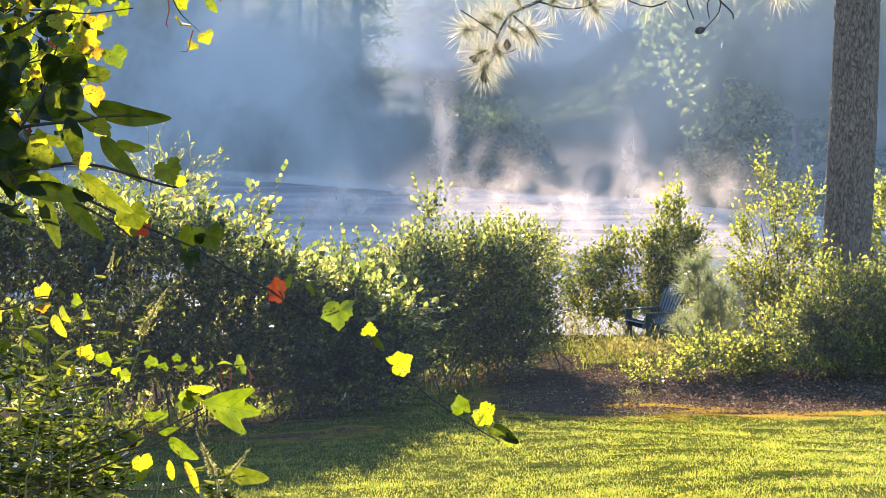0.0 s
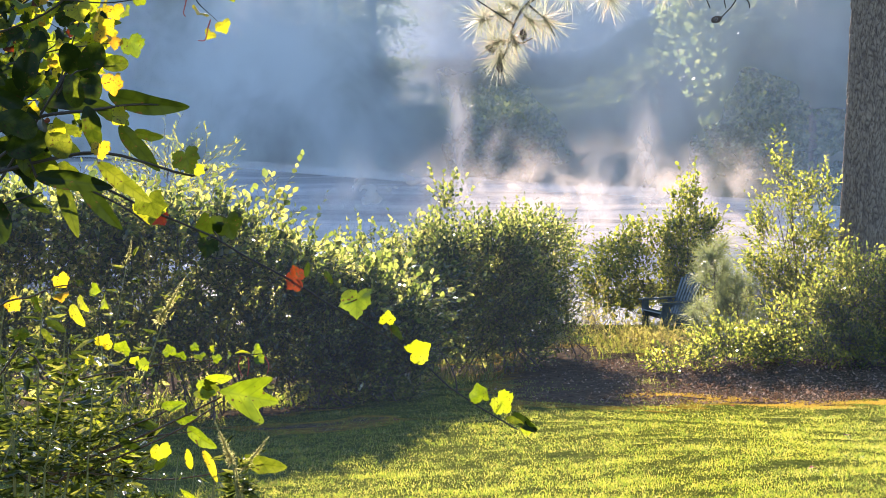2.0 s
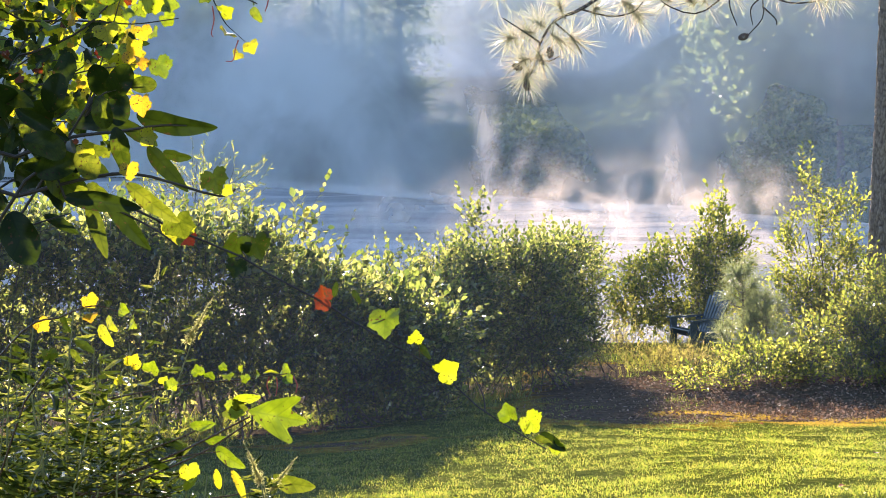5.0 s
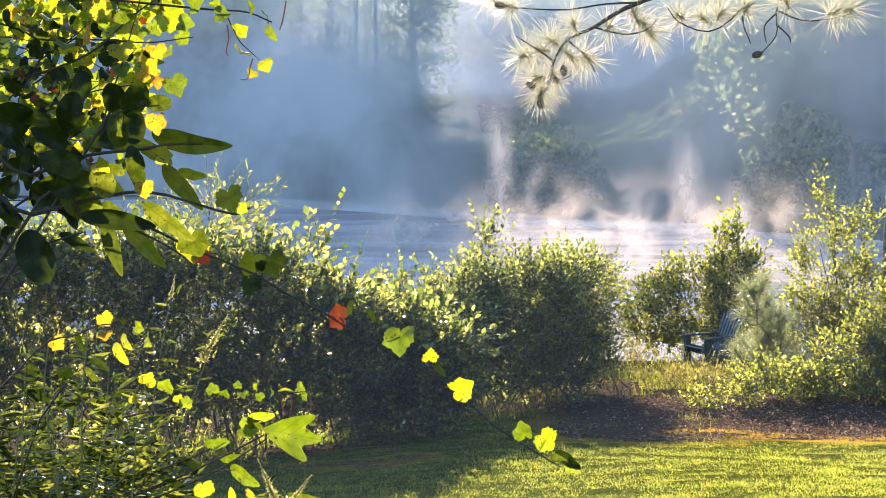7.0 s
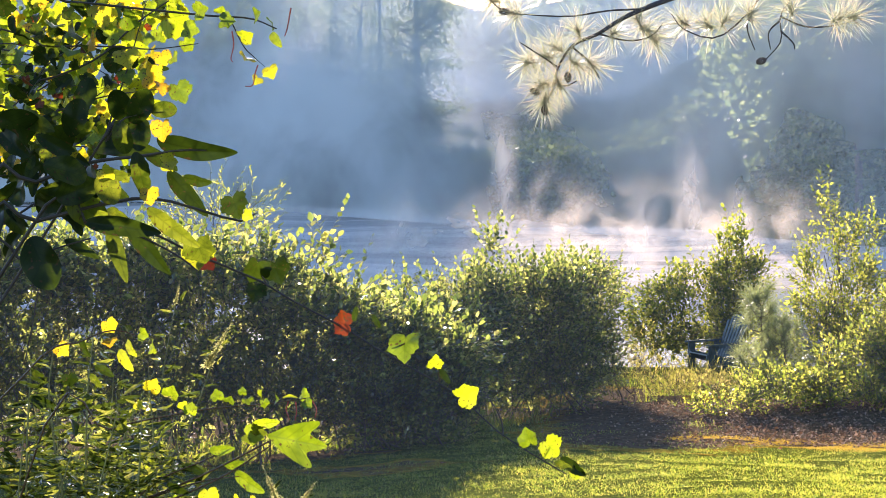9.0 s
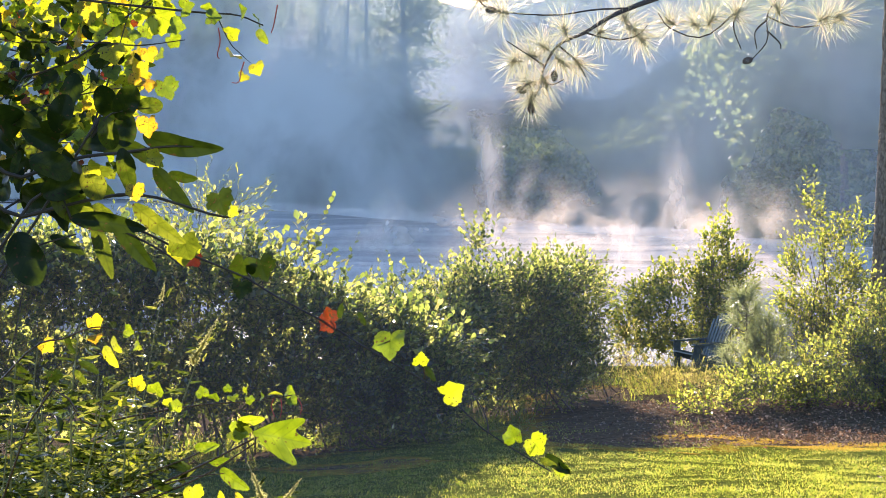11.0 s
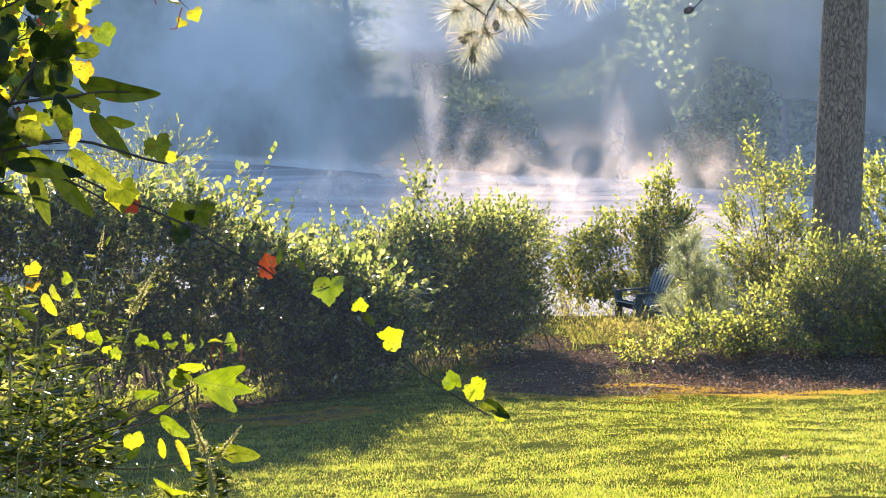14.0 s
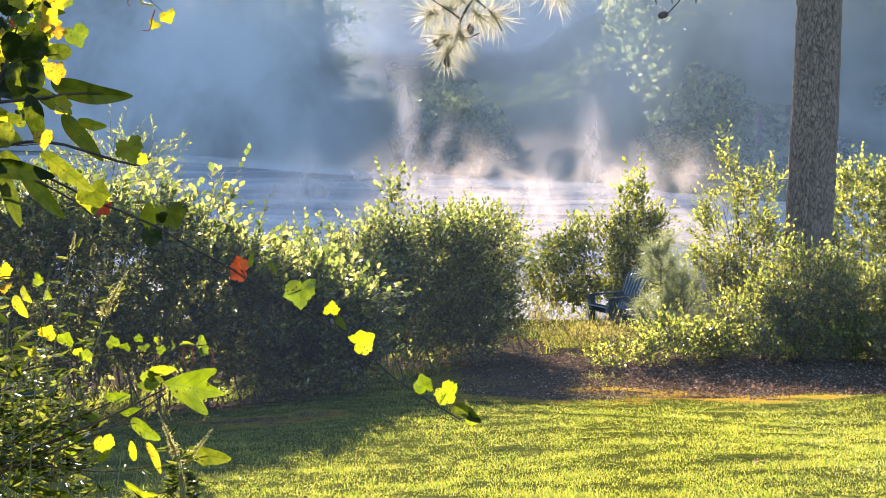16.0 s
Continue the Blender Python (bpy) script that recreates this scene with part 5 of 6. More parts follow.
for kind, x, z, size, angle in (
        ("b", -1.004, 1.552, 0.026, -137), ("v", -0.882, 1.567, 0.033, -58), ("v", -0.890, 1.536, 0.027, -50), ("v", -1.058, 1.600, 0.047, -14),
        ("v", -1.022, 1.598, 0.037, -20), ("v", -0.915, 1.608, 0.038, -137), ("v", -0.877, 1.588, 0.042, -34), ("v", -0.966, 1.552, 0.033, -89),
        ("y", -0.983, 1.534, 0.030, -1), ("b", -0.989, 1.592, 0.051, -125), ("v", -1.043, 1.607, 0.049, -74), ("y", -0.916, 1.647, 0.054, 31),
        ("v", -1.054, 1.570, 0.031, -79), ("v", -1.094, 1.639, 0.030, -115), ("v", -1.044, 1.550, 0.026, -139), ("b", -1.087, 1.537, 0.049, -147),
        ("y", -1.047, 1.617, 0.043, -111), ("b", -0.871, 1.605, 0.042, -41), ("b", -0.928, 1.530, 0.043, -134), ("v", -0.910, 1.569, 0.039, -25),):
    put_leaf(creeper, kind, x, 4.33 + near_rnd.normal(0, 0.05), z, size, angle)
for kind, x, z, size, angle in (
        ("y", -1.013, 1.565, 0.039, -115), ("y", -1.067, 1.424, 0.039, -103), ("v", -0.915, 1.424, 0.045, -86), ("v", -0.999, 1.478, 0.025, -18),
        ("b", -1.012, 1.451, 0.025, -109), ("y", -0.918, 1.526, 0.030, -136), ("v", -1.004, 1.570, 0.032, -101), ("y", -1.087, 1.442, 0.050, 23),
        ("y", -1.105, 1.518, 0.038, -77), ("y", -0.968, 1.450, 0.047, -60), ("v", -0.933, 1.427, 0.027, -109), ("y", -0.983, 1.438, 0.050, -145),
        ("b", -1.033, 1.482, 0.045, -44), ("v", -1.012, 1.536, 0.041, -39), ("v", -1.080, 1.555, 0.033, -88), ("b", -1.025, 1.547, 0.042, 6),
        ("y", -0.933, 1.561, 0.032, -57), ("v", -1.032, 1.539, 0.044, 9), ("v", -1.085, 1.488, 0.028, 28), ("y", -0.945, 1.435, 0.035, 0),):
    put_leaf(creeper, kind, x, 4.40 + near_rnd.normal(0, 0.05), z, size, angle)
for kind, x, z, size, angle in (
        ("b", -1.123, 1.803, 0.064, -113), ("b", -0.869, 1.665, 0.060, 19), ("b", -1.152, 1.754, 0.055, -121), ("b", -1.071, 1.620, 0.053, -85),
        ("b", -0.996, 1.551, 0.044, 10), ("b", -0.924, 1.655, 0.059, -51), ("k", -0.984, 1.554, 0.066, -61), ("b", -1.022, 1.585, 0.038, -112),
        ("k", -0.961, 1.596, 0.059, -142), ("b", -0.994, 1.648, 0.040, -58), ("k", -1.137, 1.800, 0.041, -20), ("b", -0.888, 1.771, 0.071, -107),
        ("k", -0.927, 1.781, 0.056, 14), ("k", -1.048, 1.604, 0.055, 29), ("b", -0.909, 1.793, 0.050, -122), ("b", -1.034, 1.705, 0.046, -70),
        ("b", -0.982, 1.748, 0.065, -15), ("k", -1.028, 1.693, 0.044, 8), ("k", -1.067, 1.569, 0.049, -112), ("b", -1.041, 1.678, 0.061, -74),):
    put_leaf(creeper, kind, x, 4.54 + near_rnd.normal(0, 0.05), z, size, angle)
for kind, x, z, size, angle in (
        ("v", -0.757, 1.751, 0.036, -65), ("v", -0.873, 1.702, 0.037, -131), ("y", -0.836, 1.765, 0.028, 18), ("v", -0.895, 1.713, 0.036, -55),
        ("v", -0.919, 1.748, 0.037, -68), ("y", -0.921, 1.814, 0.037, -63), ("v", -0.901, 1.764, 0.042, 5), ("v", -0.785, 1.815, 0.033, -57),
        ("y", -0.821, 1.703, 0.042, -136), ("v", -0.747, 1.737, 0.041, -100), ("v", -0.745, 1.768, 0.037, -137), ("v", -0.787, 1.726, 0.031, 7),
        ("v", -0.756, 1.702, 0.028, -104), ("y", -0.771, 1.811, 0.028, 24), ("v", -0.877, 1.768, 0.025, -125), ("v", -0.920, 1.734, 0.041, -122),):
    put_leaf(creeper, kind, x, 4.62 + near_rnd.normal(0, 0.05), z, size, angle)
for kind, x, z, size, angle in (
        ("v", -0.922, 1.579, 0.019, 2), ("y", -0.973, 1.625, 0.018, -101), ("y", -0.890, 1.636, 0.025, -6), ("y", -0.975, 1.760, 0.025, 29),
        ("v", -0.959, 1.580, 0.023, -130), ("v", -0.945, 1.741, 0.016, -85), ("v", -0.947, 1.499, 0.020, 37), ("v", -0.989, 1.530, 0.025, -1),
        ("v", -0.858, 1.722, 0.031, -127), ("o", -0.887, 1.751, 0.021, -124), ("o", -0.999, 1.606, 0.020, -74), ("v", -0.841, 1.596, 0.023, -12),
        ("o", -0.994, 1.733, 0.020, -120), ("o", -0.974, 1.555, 0.028, -129), ("v", -0.987, 1.527, 0.023, -47), ("v", -1.006, 1.611, 0.026, -86),
        ("o", -0.881, 1.666, 0.023, -125), ("v", -1.014, 1.753, 0.016, -133), ("v", -0.887, 1.600, 0.029, -116), ("o", -0.989, 1.601, 0.029, -47),):
    put_leaf(creeper, kind, x, 4.26 + near_rnd.normal(0, 0.05), z, size, angle)
for kind, x, z, size, angle in (
        ("b", -1.065, 1.517, 0.050, -122), ("d", -0.832, 1.782, 0.049, -16), ("v", -0.931, 1.715, 0.051, -98), ("b", -0.996, 1.511, 0.042, -51),
        ("d", -1.043, 1.757, 0.052, -16), ("b", -0.891, 1.590, 0.034, -120), ("v", -1.073, 1.788, 0.036, -38), ("b", -0.796, 1.630, 0.035, 31),
        ("d", -0.930, 1.621, 0.028, -129), ("d", -1.073, 1.502, 0.037, -20), ("v", -0.926, 1.476, 0.037, -130), ("b", -0.875, 1.786, 0.041, -79),
        ("v", -0.856, 1.486, 0.052, -1), ("b", -0.829, 1.450, 0.037, -84), ("d", -0.939, 1.776, 0.033, -71), ("d", -0.951, 1.514, 0.040, -15),
        ("d", -0.859, 1.515, 0.028, -83), ("d", -0.884, 1.747, 0.048, 34), ("d", -0.889, 1.507, 0.051, 31), ("b", -0.975, 1.557, 0.030, 23),):
    put_leaf(creeper, kind, x, 4.23 + near_rnd.normal(0, 0.05), z, size, angle)
for kind, x, z, size, angle in (
        ("d", -0.966, 1.756, 0.033, -83), ("v", -0.933, 1.678, 0.043, -31), ("v", -1.162, 1.637, 0.046, -124), ("d", -0.891, 1.608, 0.024, -33),
        ("d", -1.037, 1.552, 0.037, -59), ("v", -0.886, 1.710, 0.025, 36), ("y", -0.850, 1.556, 0.034, -127), ("d", -1.005, 1.671, 0.042, 39),
        ("d", -1.156, 1.554, 0.023, 32), ("v", -0.852, 1.577, 0.033, -111), ("d", -1.014, 1.627, 0.027, -60), ("y", -0.846, 1.659, 0.046, -7),
        ("v", -0.941, 1.766, 0.024, -35), ("d", -1.165, 1.800, 0.032, -115), ("v", -1.070, 1.750, 0.037, -50), ("d", -0.870, 1.597, 0.046, -128),
        ("v", -0.903, 1.707, 0.024, -49), ("d", -1.055, 1.758, 0.039, -10), ("d", -0.933, 1.754, 0.044, -74), ("v", -1.000, 1.769, 0.034, -97),):
    put_leaf(creeper, kind, x, 4.59 + near_rnd.normal(0, 0.05), z, size, angle)
for kind, x, z, size, angle in (
        ("b", -0.963, 1.539, 0.048, -25), ("d", -0.956, 1.593, 0.026, -35), ("b", -1.069, 1.535, 0.033, -145), ("k", -0.942, 1.526, 0.037, 7),
        ("y", -1.032, 1.421, 0.050, -18), ("y", -1.060, 1.490, 0.024, -95), ("d", -0.980, 1.457, 0.039, -26), ("d", -0.983, 1.469, 0.028, 20),
        ("b", -0.875, 1.422, 0.045, -94), ("k", -0.875, 1.453, 0.037, -131), ("k", -1.039, 1.587, 0.039, 13), ("k", -1.025, 1.580, 0.045, -42),
        ("k", -0.948, 1.453, 0.045, -99), ("d", -1.003, 1.413, 0.047, -47), ("d", -0.877, 1.565, 0.037, -37), ("b", -0.909, 1.474, 0.042, -110),
        ("k", -0.914, 1.502, 0.048, -136), ("b", -0.858, 1.520, 0.032, -130), ("d", -0.856, 1.457, 0.051, 10), ("d", -0.987, 1.583, 0.038, -104),):
    put_leaf(creeper, kind, x, 4.28 + near_rnd.normal(0, 0.05), z, size, angle)
for kind, x, z, size, angle in (
        ("v", -0.954, 1.629, 0.038, -146), ("v", -1.110, 1.710, 0.036, 37), ("v", -0.994, 1.814, 0.029, 13), ("v", -1.154, 1.716, 0.042, 32),
        ("y", -1.056, 1.779, 0.042, 1), ("v", -1.071, 1.743, 0.036, -145), ("d", -0.867, 1.758, 0.026, 22), ("v", -0.894, 1.654, 0.038, -52),
        ("v", -0.904, 1.711, 0.037, -21), ("v", -0.867, 1.805, 0.023, 17), ("d", -0.837, 1.805, 0.032, -147), ("y", -1.116, 1.807, 0.024, -101),
        ("v", -0.922, 1.705, 0.036, 35), ("v", -1.066, 1.770, 0.027, 4), ("v", -0.883, 1.771, 0.023, -60), ("y", -0.821, 1.767, 0.037, -16),
        ("v", -0.903, 1.641, 0.024, -100), ("d", -1.024, 1.779, 0.029, -10),):
    put_leaf(creeper, kind, x, 4.63 + near_rnd.normal(0, 0.05), z, size, angle)
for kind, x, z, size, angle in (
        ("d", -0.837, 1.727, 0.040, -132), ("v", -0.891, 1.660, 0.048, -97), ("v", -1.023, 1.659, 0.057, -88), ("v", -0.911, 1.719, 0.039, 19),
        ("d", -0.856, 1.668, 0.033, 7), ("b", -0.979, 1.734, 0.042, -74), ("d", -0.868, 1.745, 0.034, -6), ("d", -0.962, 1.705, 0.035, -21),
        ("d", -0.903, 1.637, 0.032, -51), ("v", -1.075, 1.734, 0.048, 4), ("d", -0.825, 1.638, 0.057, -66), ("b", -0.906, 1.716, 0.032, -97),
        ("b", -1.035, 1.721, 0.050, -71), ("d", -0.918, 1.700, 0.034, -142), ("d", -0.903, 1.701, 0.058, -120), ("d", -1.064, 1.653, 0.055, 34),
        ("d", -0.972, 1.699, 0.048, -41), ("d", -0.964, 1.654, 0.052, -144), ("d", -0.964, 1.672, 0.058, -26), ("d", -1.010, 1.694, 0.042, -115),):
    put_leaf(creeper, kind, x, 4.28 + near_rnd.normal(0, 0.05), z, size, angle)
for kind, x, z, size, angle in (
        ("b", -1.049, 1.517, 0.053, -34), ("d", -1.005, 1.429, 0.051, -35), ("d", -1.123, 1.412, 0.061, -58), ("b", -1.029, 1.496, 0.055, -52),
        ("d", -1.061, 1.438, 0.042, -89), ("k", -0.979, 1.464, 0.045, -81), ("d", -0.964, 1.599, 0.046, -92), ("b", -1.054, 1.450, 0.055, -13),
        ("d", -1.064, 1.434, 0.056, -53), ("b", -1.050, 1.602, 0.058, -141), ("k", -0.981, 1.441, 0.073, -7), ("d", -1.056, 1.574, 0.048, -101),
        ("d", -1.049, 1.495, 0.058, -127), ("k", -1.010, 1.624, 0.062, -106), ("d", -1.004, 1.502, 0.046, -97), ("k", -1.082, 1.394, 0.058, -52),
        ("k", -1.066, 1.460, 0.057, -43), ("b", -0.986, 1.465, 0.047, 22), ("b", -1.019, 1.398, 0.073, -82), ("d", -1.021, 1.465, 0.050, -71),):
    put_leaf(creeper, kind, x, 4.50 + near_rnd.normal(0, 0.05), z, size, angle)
stem_of(creeper, [(-0.573, 4.30, 1.701), (-0.570, 4.30, 1.673), (-0.576, 4.30, 1.645), (-0.572, 4.30, 1.636)], 0.0016, 0.001, red_tendril, "tendril")
stem_of(creeper, [(-0.520, 4.30, 1.630), (-0.526, 4.30, 1.612), (-0.532, 4.30, 1.588), (-0.547, 4.30, 1.586)], 0.0016, 0.001, red_tendril, "tendril")
stem_of(creeper, [(-0.449, 4.30, 1.748), (-0.457, 4.30, 1.707), (-0.463, 4.30, 1.689)], 0.0016, 0.001, red_tendril, "tendril")
tangle_rnd, placed_rnd = np.random.default_rng(55), near_rnd
near_rnd = tangle_rnd
for i in range(26):
    a = np.array([tangle_rnd.uniform(-1.3, -1.0), tangle_rnd.uniform(4.4, 4.9), tangle_rnd.uniform(1.35, 1.8)])
    d = np.array([tangle_rnd.uniform(0.12, 0.28), 0, tangle_rnd.uniform(-0.12, 0.22)])
    stem_of(creeper, [a, a + d * 0.5 + tangle_rnd.normal(0, 0.02, 3), a + d + tangle_rnd.normal(0, 0.03, 3)], 0.0022, 0.0009, bough_bark, "branch", 10, 5)
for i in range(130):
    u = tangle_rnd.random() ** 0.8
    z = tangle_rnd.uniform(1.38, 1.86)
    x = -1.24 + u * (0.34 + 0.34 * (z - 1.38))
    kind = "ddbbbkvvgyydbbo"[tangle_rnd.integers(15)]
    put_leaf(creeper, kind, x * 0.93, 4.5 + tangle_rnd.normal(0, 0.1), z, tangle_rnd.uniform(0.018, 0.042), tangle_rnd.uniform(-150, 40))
for i in range(170):
    z = tangle_rnd.uniform(1.44, 1.84)
    x = -1.30 + tangle_rnd.random() * (0.36 + 0.45 * (z - 1.44))
    put_leaf(creeper, "vvyvyvg"[tangle_rnd.integers(7)], x, 5.15 + tangle_rnd.normal(0, 0.05), z, tangle_rnd.uniform(0.04, 0.085), tangle_rnd.uniform(-120, 20), tangle_rnd.normal(0, 20), 6)
near_rnd = placed_rnd
sprig = thing("broadleaf_sprig", "low sapling with large bright spotted leaves on bare dark twigs", "sapling", at=foot(-1.35, 4.6))
stem_of(sprig, [foot(-1.35, 4.6), (-1.146, 4.60, 0.523), (-0.968, 4.60, 0.586), (-0.841, 4.60, 0.643), (-0.689, 4.60, 0.707), (-0.544, 4.60, 0.780)], 0.005, 0.002, vine_stem, "branch")
stem_of(sprig, [foot(-1.35, 4.6), (-1.120, 4.60, 0.498), (-0.917, 4.60, 0.586), (-0.791, 4.60, 0.637), (-0.651, 4.60, 0.700), (-0.541, 4.60, 0.770)], 0.004, 0.0016, vine_stem, "branch")
stem_of(sprig, [(-0.917, 4.60, 0.586), (-0.803, 4.60, 0.688), (-0.689, 4.60, 0.738), (-0.632, 4.60, 0.770)], 0.003, 0.0012000000000000001, vine_stem, "branch")
stem_of(sprig, [(-0.943, 4.60, 0.605), (-0.816, 4.60, 0.601), (-0.689, 4.60, 0.589), (-0.575, 4.60, 0.601), (-0.449, 4.60, 0.627)], 0.003, 0.0012000000000000001, vine_stem, "branch")
stem_of(sprig, [(-0.841, 4.60, 0.643), (-0.702, 4.60, 0.688), (-0.613, 4.60, 0.700)], 0.0025, 0.001, vine_stem, "branch")
for kind, x, z, size, angle in (
        ("t", -0.484, 0.779, 0.137, -12), ("g", -0.547, 0.827, 0.063, 4), ("d", -0.569, 0.807, 0.051, -20), ("v", -0.582, 0.799, 0.061, -10),
        ("g", -0.651, 0.764, 0.063, 8), ("g", -0.591, 0.688, 0.089, -30), ("g", -0.626, 0.726, 0.056, 10), ("v", -0.683, 0.660, 0.056, -80),
        ("h", -0.620, 0.631, 0.071, -88), ("h", -0.569, 0.624, 0.081, -65), ("b", -0.449, 0.627, 0.109, -8), ("b", -0.740, 0.688, 0.056, -30),
        ("b", -0.689, 0.624, 0.063, -120), ("g", -0.601, 0.555, 0.089, -20), ("b", -0.651, 0.523, 0.076, -40), ("v", -0.778, 0.624, 0.046, -60),
        ("b", -0.721, 0.713, 0.056, -20),):
    put_leaf(sprig, kind, x, 4.60 + near_rnd.normal(0, 0.05), z, size, angle, near_rnd.normal(0, 16), 6)
for kind, x, z, size, angle in (
        ("d", -0.955, 0.878, 0.043, -40), ("b", -0.993, 0.814, 0.056, -60), ("b", -0.917, 0.757, 0.063, -20), ("d", -0.867, 0.662, 0.043, -40),
        ("b", -0.968, 0.688, 0.063, 10), ("v", -0.816, 0.738, 0.043, -60), ("b", -1.044, 0.738, 0.076, -30), ("b", -1.070, 0.865, 0.063, -20),
        ("b", -0.803, 0.561, 0.076, -10), ("d", -0.892, 0.561, 0.043, -60), ("b", -1.019, 0.612, 0.063, 30), ("b", -0.765, 0.523, 0.076, -30),
        ("d", -0.854, 0.840, 0.041, -30), ("d", -0.778, 0.795, 0.043, -70), ("b", -1.082, 0.650, 0.076, -10),):
    put_leaf(sprig, kind, x, 4.60 + near_rnd.normal(0, 0.05), z, size, angle)
small_creeper = thing("small_creeper", "thin trailing creeper with small yellow-green leaves and red tendrils", "vine", at=foot(-1.45, 4.5))
creeper_runner = stem_of(small_creeper, [foot(-1.45, 4.5), (-1.046, 4.50, 0.807), (-0.898, 4.50, 0.825), (-0.823, 4.50, 0.844), (-0.662, 4.50, 0.872), (-0.550, 4.50, 0.881), (-0.436, 4.50, 0.896)], 0.003, 0.0012, vine_stem, "runner")
creeper_runner = stem_of(small_creeper, [foot(-1.45, 4.5), (-1.4, 4.5, 0.5), (-1.071, 4.50, 0.955), (-0.947, 4.50, 1.024), (-0.873, 4.50, 1.048), (-0.805, 4.50, 1.030)], 0.003, 0.0012, vine_stem, "runner")
for kind, x, z, size, angle in (
        ("v", -0.652, 0.893, 0.035, 100), ("v", -0.619, 0.891, 0.030, 60), ("v", -0.600, 0.896, 0.025, 90), ("v", -0.578, 0.891, 0.030, -60),
        ("v", -0.553, 0.898, 0.027, 80), ("v", -0.536, 0.893, 0.027, -80), ("v", -0.511, 0.898, 0.032, 20), ("g", -0.482, 0.900, 0.035, 0),
        ("v", -0.457, 0.898, 0.037, -10), ("v", -0.441, 0.893, 0.030, -40), ("v", -0.697, 0.879, 0.037, 80), ("v", -0.674, 0.866, 0.027, -30),
        ("v", -0.718, 0.881, 0.030, 60), ("v", -0.749, 0.906, 0.047, 70), ("y", -0.808, 0.906, 0.047, 60), ("y", -0.817, 0.887, 0.027, -40),):
    put_leaf(small_creeper, kind, x, 4.50 + near_rnd.normal(0, 0.05), z, size, angle).parent = creeper_runner
for kind, x, z, size, angle in (
        ("y", -0.891, 1.057, 0.045, -60), ("b", -0.848, 1.052, 0.050, 20), ("y", -0.875, 1.030, 0.042, -80), ("v", -0.808, 1.042, 0.037, -20),
        ("g", -0.842, 1.005, 0.060, -45), ("g", -0.854, 0.980, 0.067, -50), ("v", -0.805, 0.999, 0.042, -60), ("b", -0.883, 0.968, 0.050, -30),
        ("b", -0.823, 1.067, 0.045, 10), ("b", -0.947, 1.005, 0.050, -60), ("y", -0.997, 1.005, 0.045, -40), ("b", -1.034, 0.968, 0.062, -20),
        ("d", -0.972, 0.943, 0.042, -80), ("b", -0.922, 0.931, 0.042, -50),):
    put_leaf(small_creeper, kind, x, 4.50 + near_rnd.normal(0, 0.05), z, size, angle).parent = creeper_runner
stem_of(small_creeper, [(-0.488, 4.50, 0.887), (-0.493, 4.50, 0.869), (-0.486, 4.50, 0.846)], 0.0016, 0.001, red_tendril, "tendril")
stem_of(small_creeper, [(-0.472, 4.50, 0.887), (-0.470, 4.50, 0.866), (-0.474, 4.50, 0.844)], 0.0016, 0.001, red_tendril, "tendril")
stem_of(small_creeper, [(-0.436, 4.50, 0.891), (-0.426, 4.50, 0.871), (-0.429, 4.50, 0.851)], 0.0016, 0.001, red_tendril, "tendril")


def stalk(pts, r, count, size, plume=0.0, label="leafy goldenrod stalk with narrow leaves", kind="n"):
    """A herb's stalk with narrow leaves set round it, and a feathery plume of seed at its tip."""
    base = Vector(pts[0])
    ob = thing("weed_stalk", label, "weed", "weeds close by", at=base)
    stem_of(ob, pts, r, r * 0.35, green_stem, "stem", 20)
    q = spline(np.array(pts, float), 60)
    for i in range(count):
        k = int(12 + 46 * i / count)
        side = 1 if i % 2 else -1
        a = 90 - side * near_rnd.uniform(50, 95)
        s = size * near_rnd.uniform(0.7, 1.25) * (1 - 0.35 * i / count)
        ang = radians(a)
        for _ in range(2 if kind == "n" else 1):
            put_leaf(ob, kind, q[k][0] + math.cos(ang) * s * 0.5, q[k][1] + near_rnd.normal(0, 0.02), q[k][2] + math.sin(ang) * s * 0.5 - s * 0.1, s, a + near_rnd.normal(0, 18), near_rnd.normal(0, 30), 50)
    if plume:
        n = 420
        top = q[-1]
        d = unit(q[-1] - q[-8])
        t = near_rnd.random(n)
        P = top + (t[:, None] - 0.9) * d * plume - base
        D = near_rnd.normal(size=(n, 3)) + d * 0.9
        S = plume * 0.13 * (1.15 - t) * near_rnd.uniform(0.5, 1.3, n)
        V, F = scatter_np(P, D, S, [(x * 0.45, y, z) for x, y, z in LEAF], LEAF_T, near_rnd)
        attach("plume", mesh_np("plume", V, F, plume_mat), ob, "feathery pale seed plume")
    return ob


plume_mat = leaf_material("plume", [(0.0, (0.18, 0.18, 0.06)), (1.0, (0.30, 0.26, 0.12))], [(0.0, (0.50, 0.52, 0.14)), (1.0, (0.66, 0.60, 0.26))], 0.5, 0.5)
stalk([foot(-1.014, 4.80), (-0.984, 4.80, 0.516), (-0.931, 4.80, 0.701), (-0.891, 4.80, 0.807), (-0.838, 4.80, 0.912)], 0.004, 26, 0.079, 0.000)
stalk([foot(-1.061, 4.90), (-1.031, 4.90, 0.493), (-1.025, 4.90, 0.682), (-1.018, 4.90, 0.844), (-0.998, 4.90, 1.006)], 0.004, 40, 0.084, 0.000)
stalk([foot(-1.071, 4.70), (-1.041, 4.70, 0.538), (-1.054, 4.70, 0.720), (-1.067, 4.70, 0.875), (-1.054, 4.70, 0.979)], 0.004, 34, 0.078, 0.000)
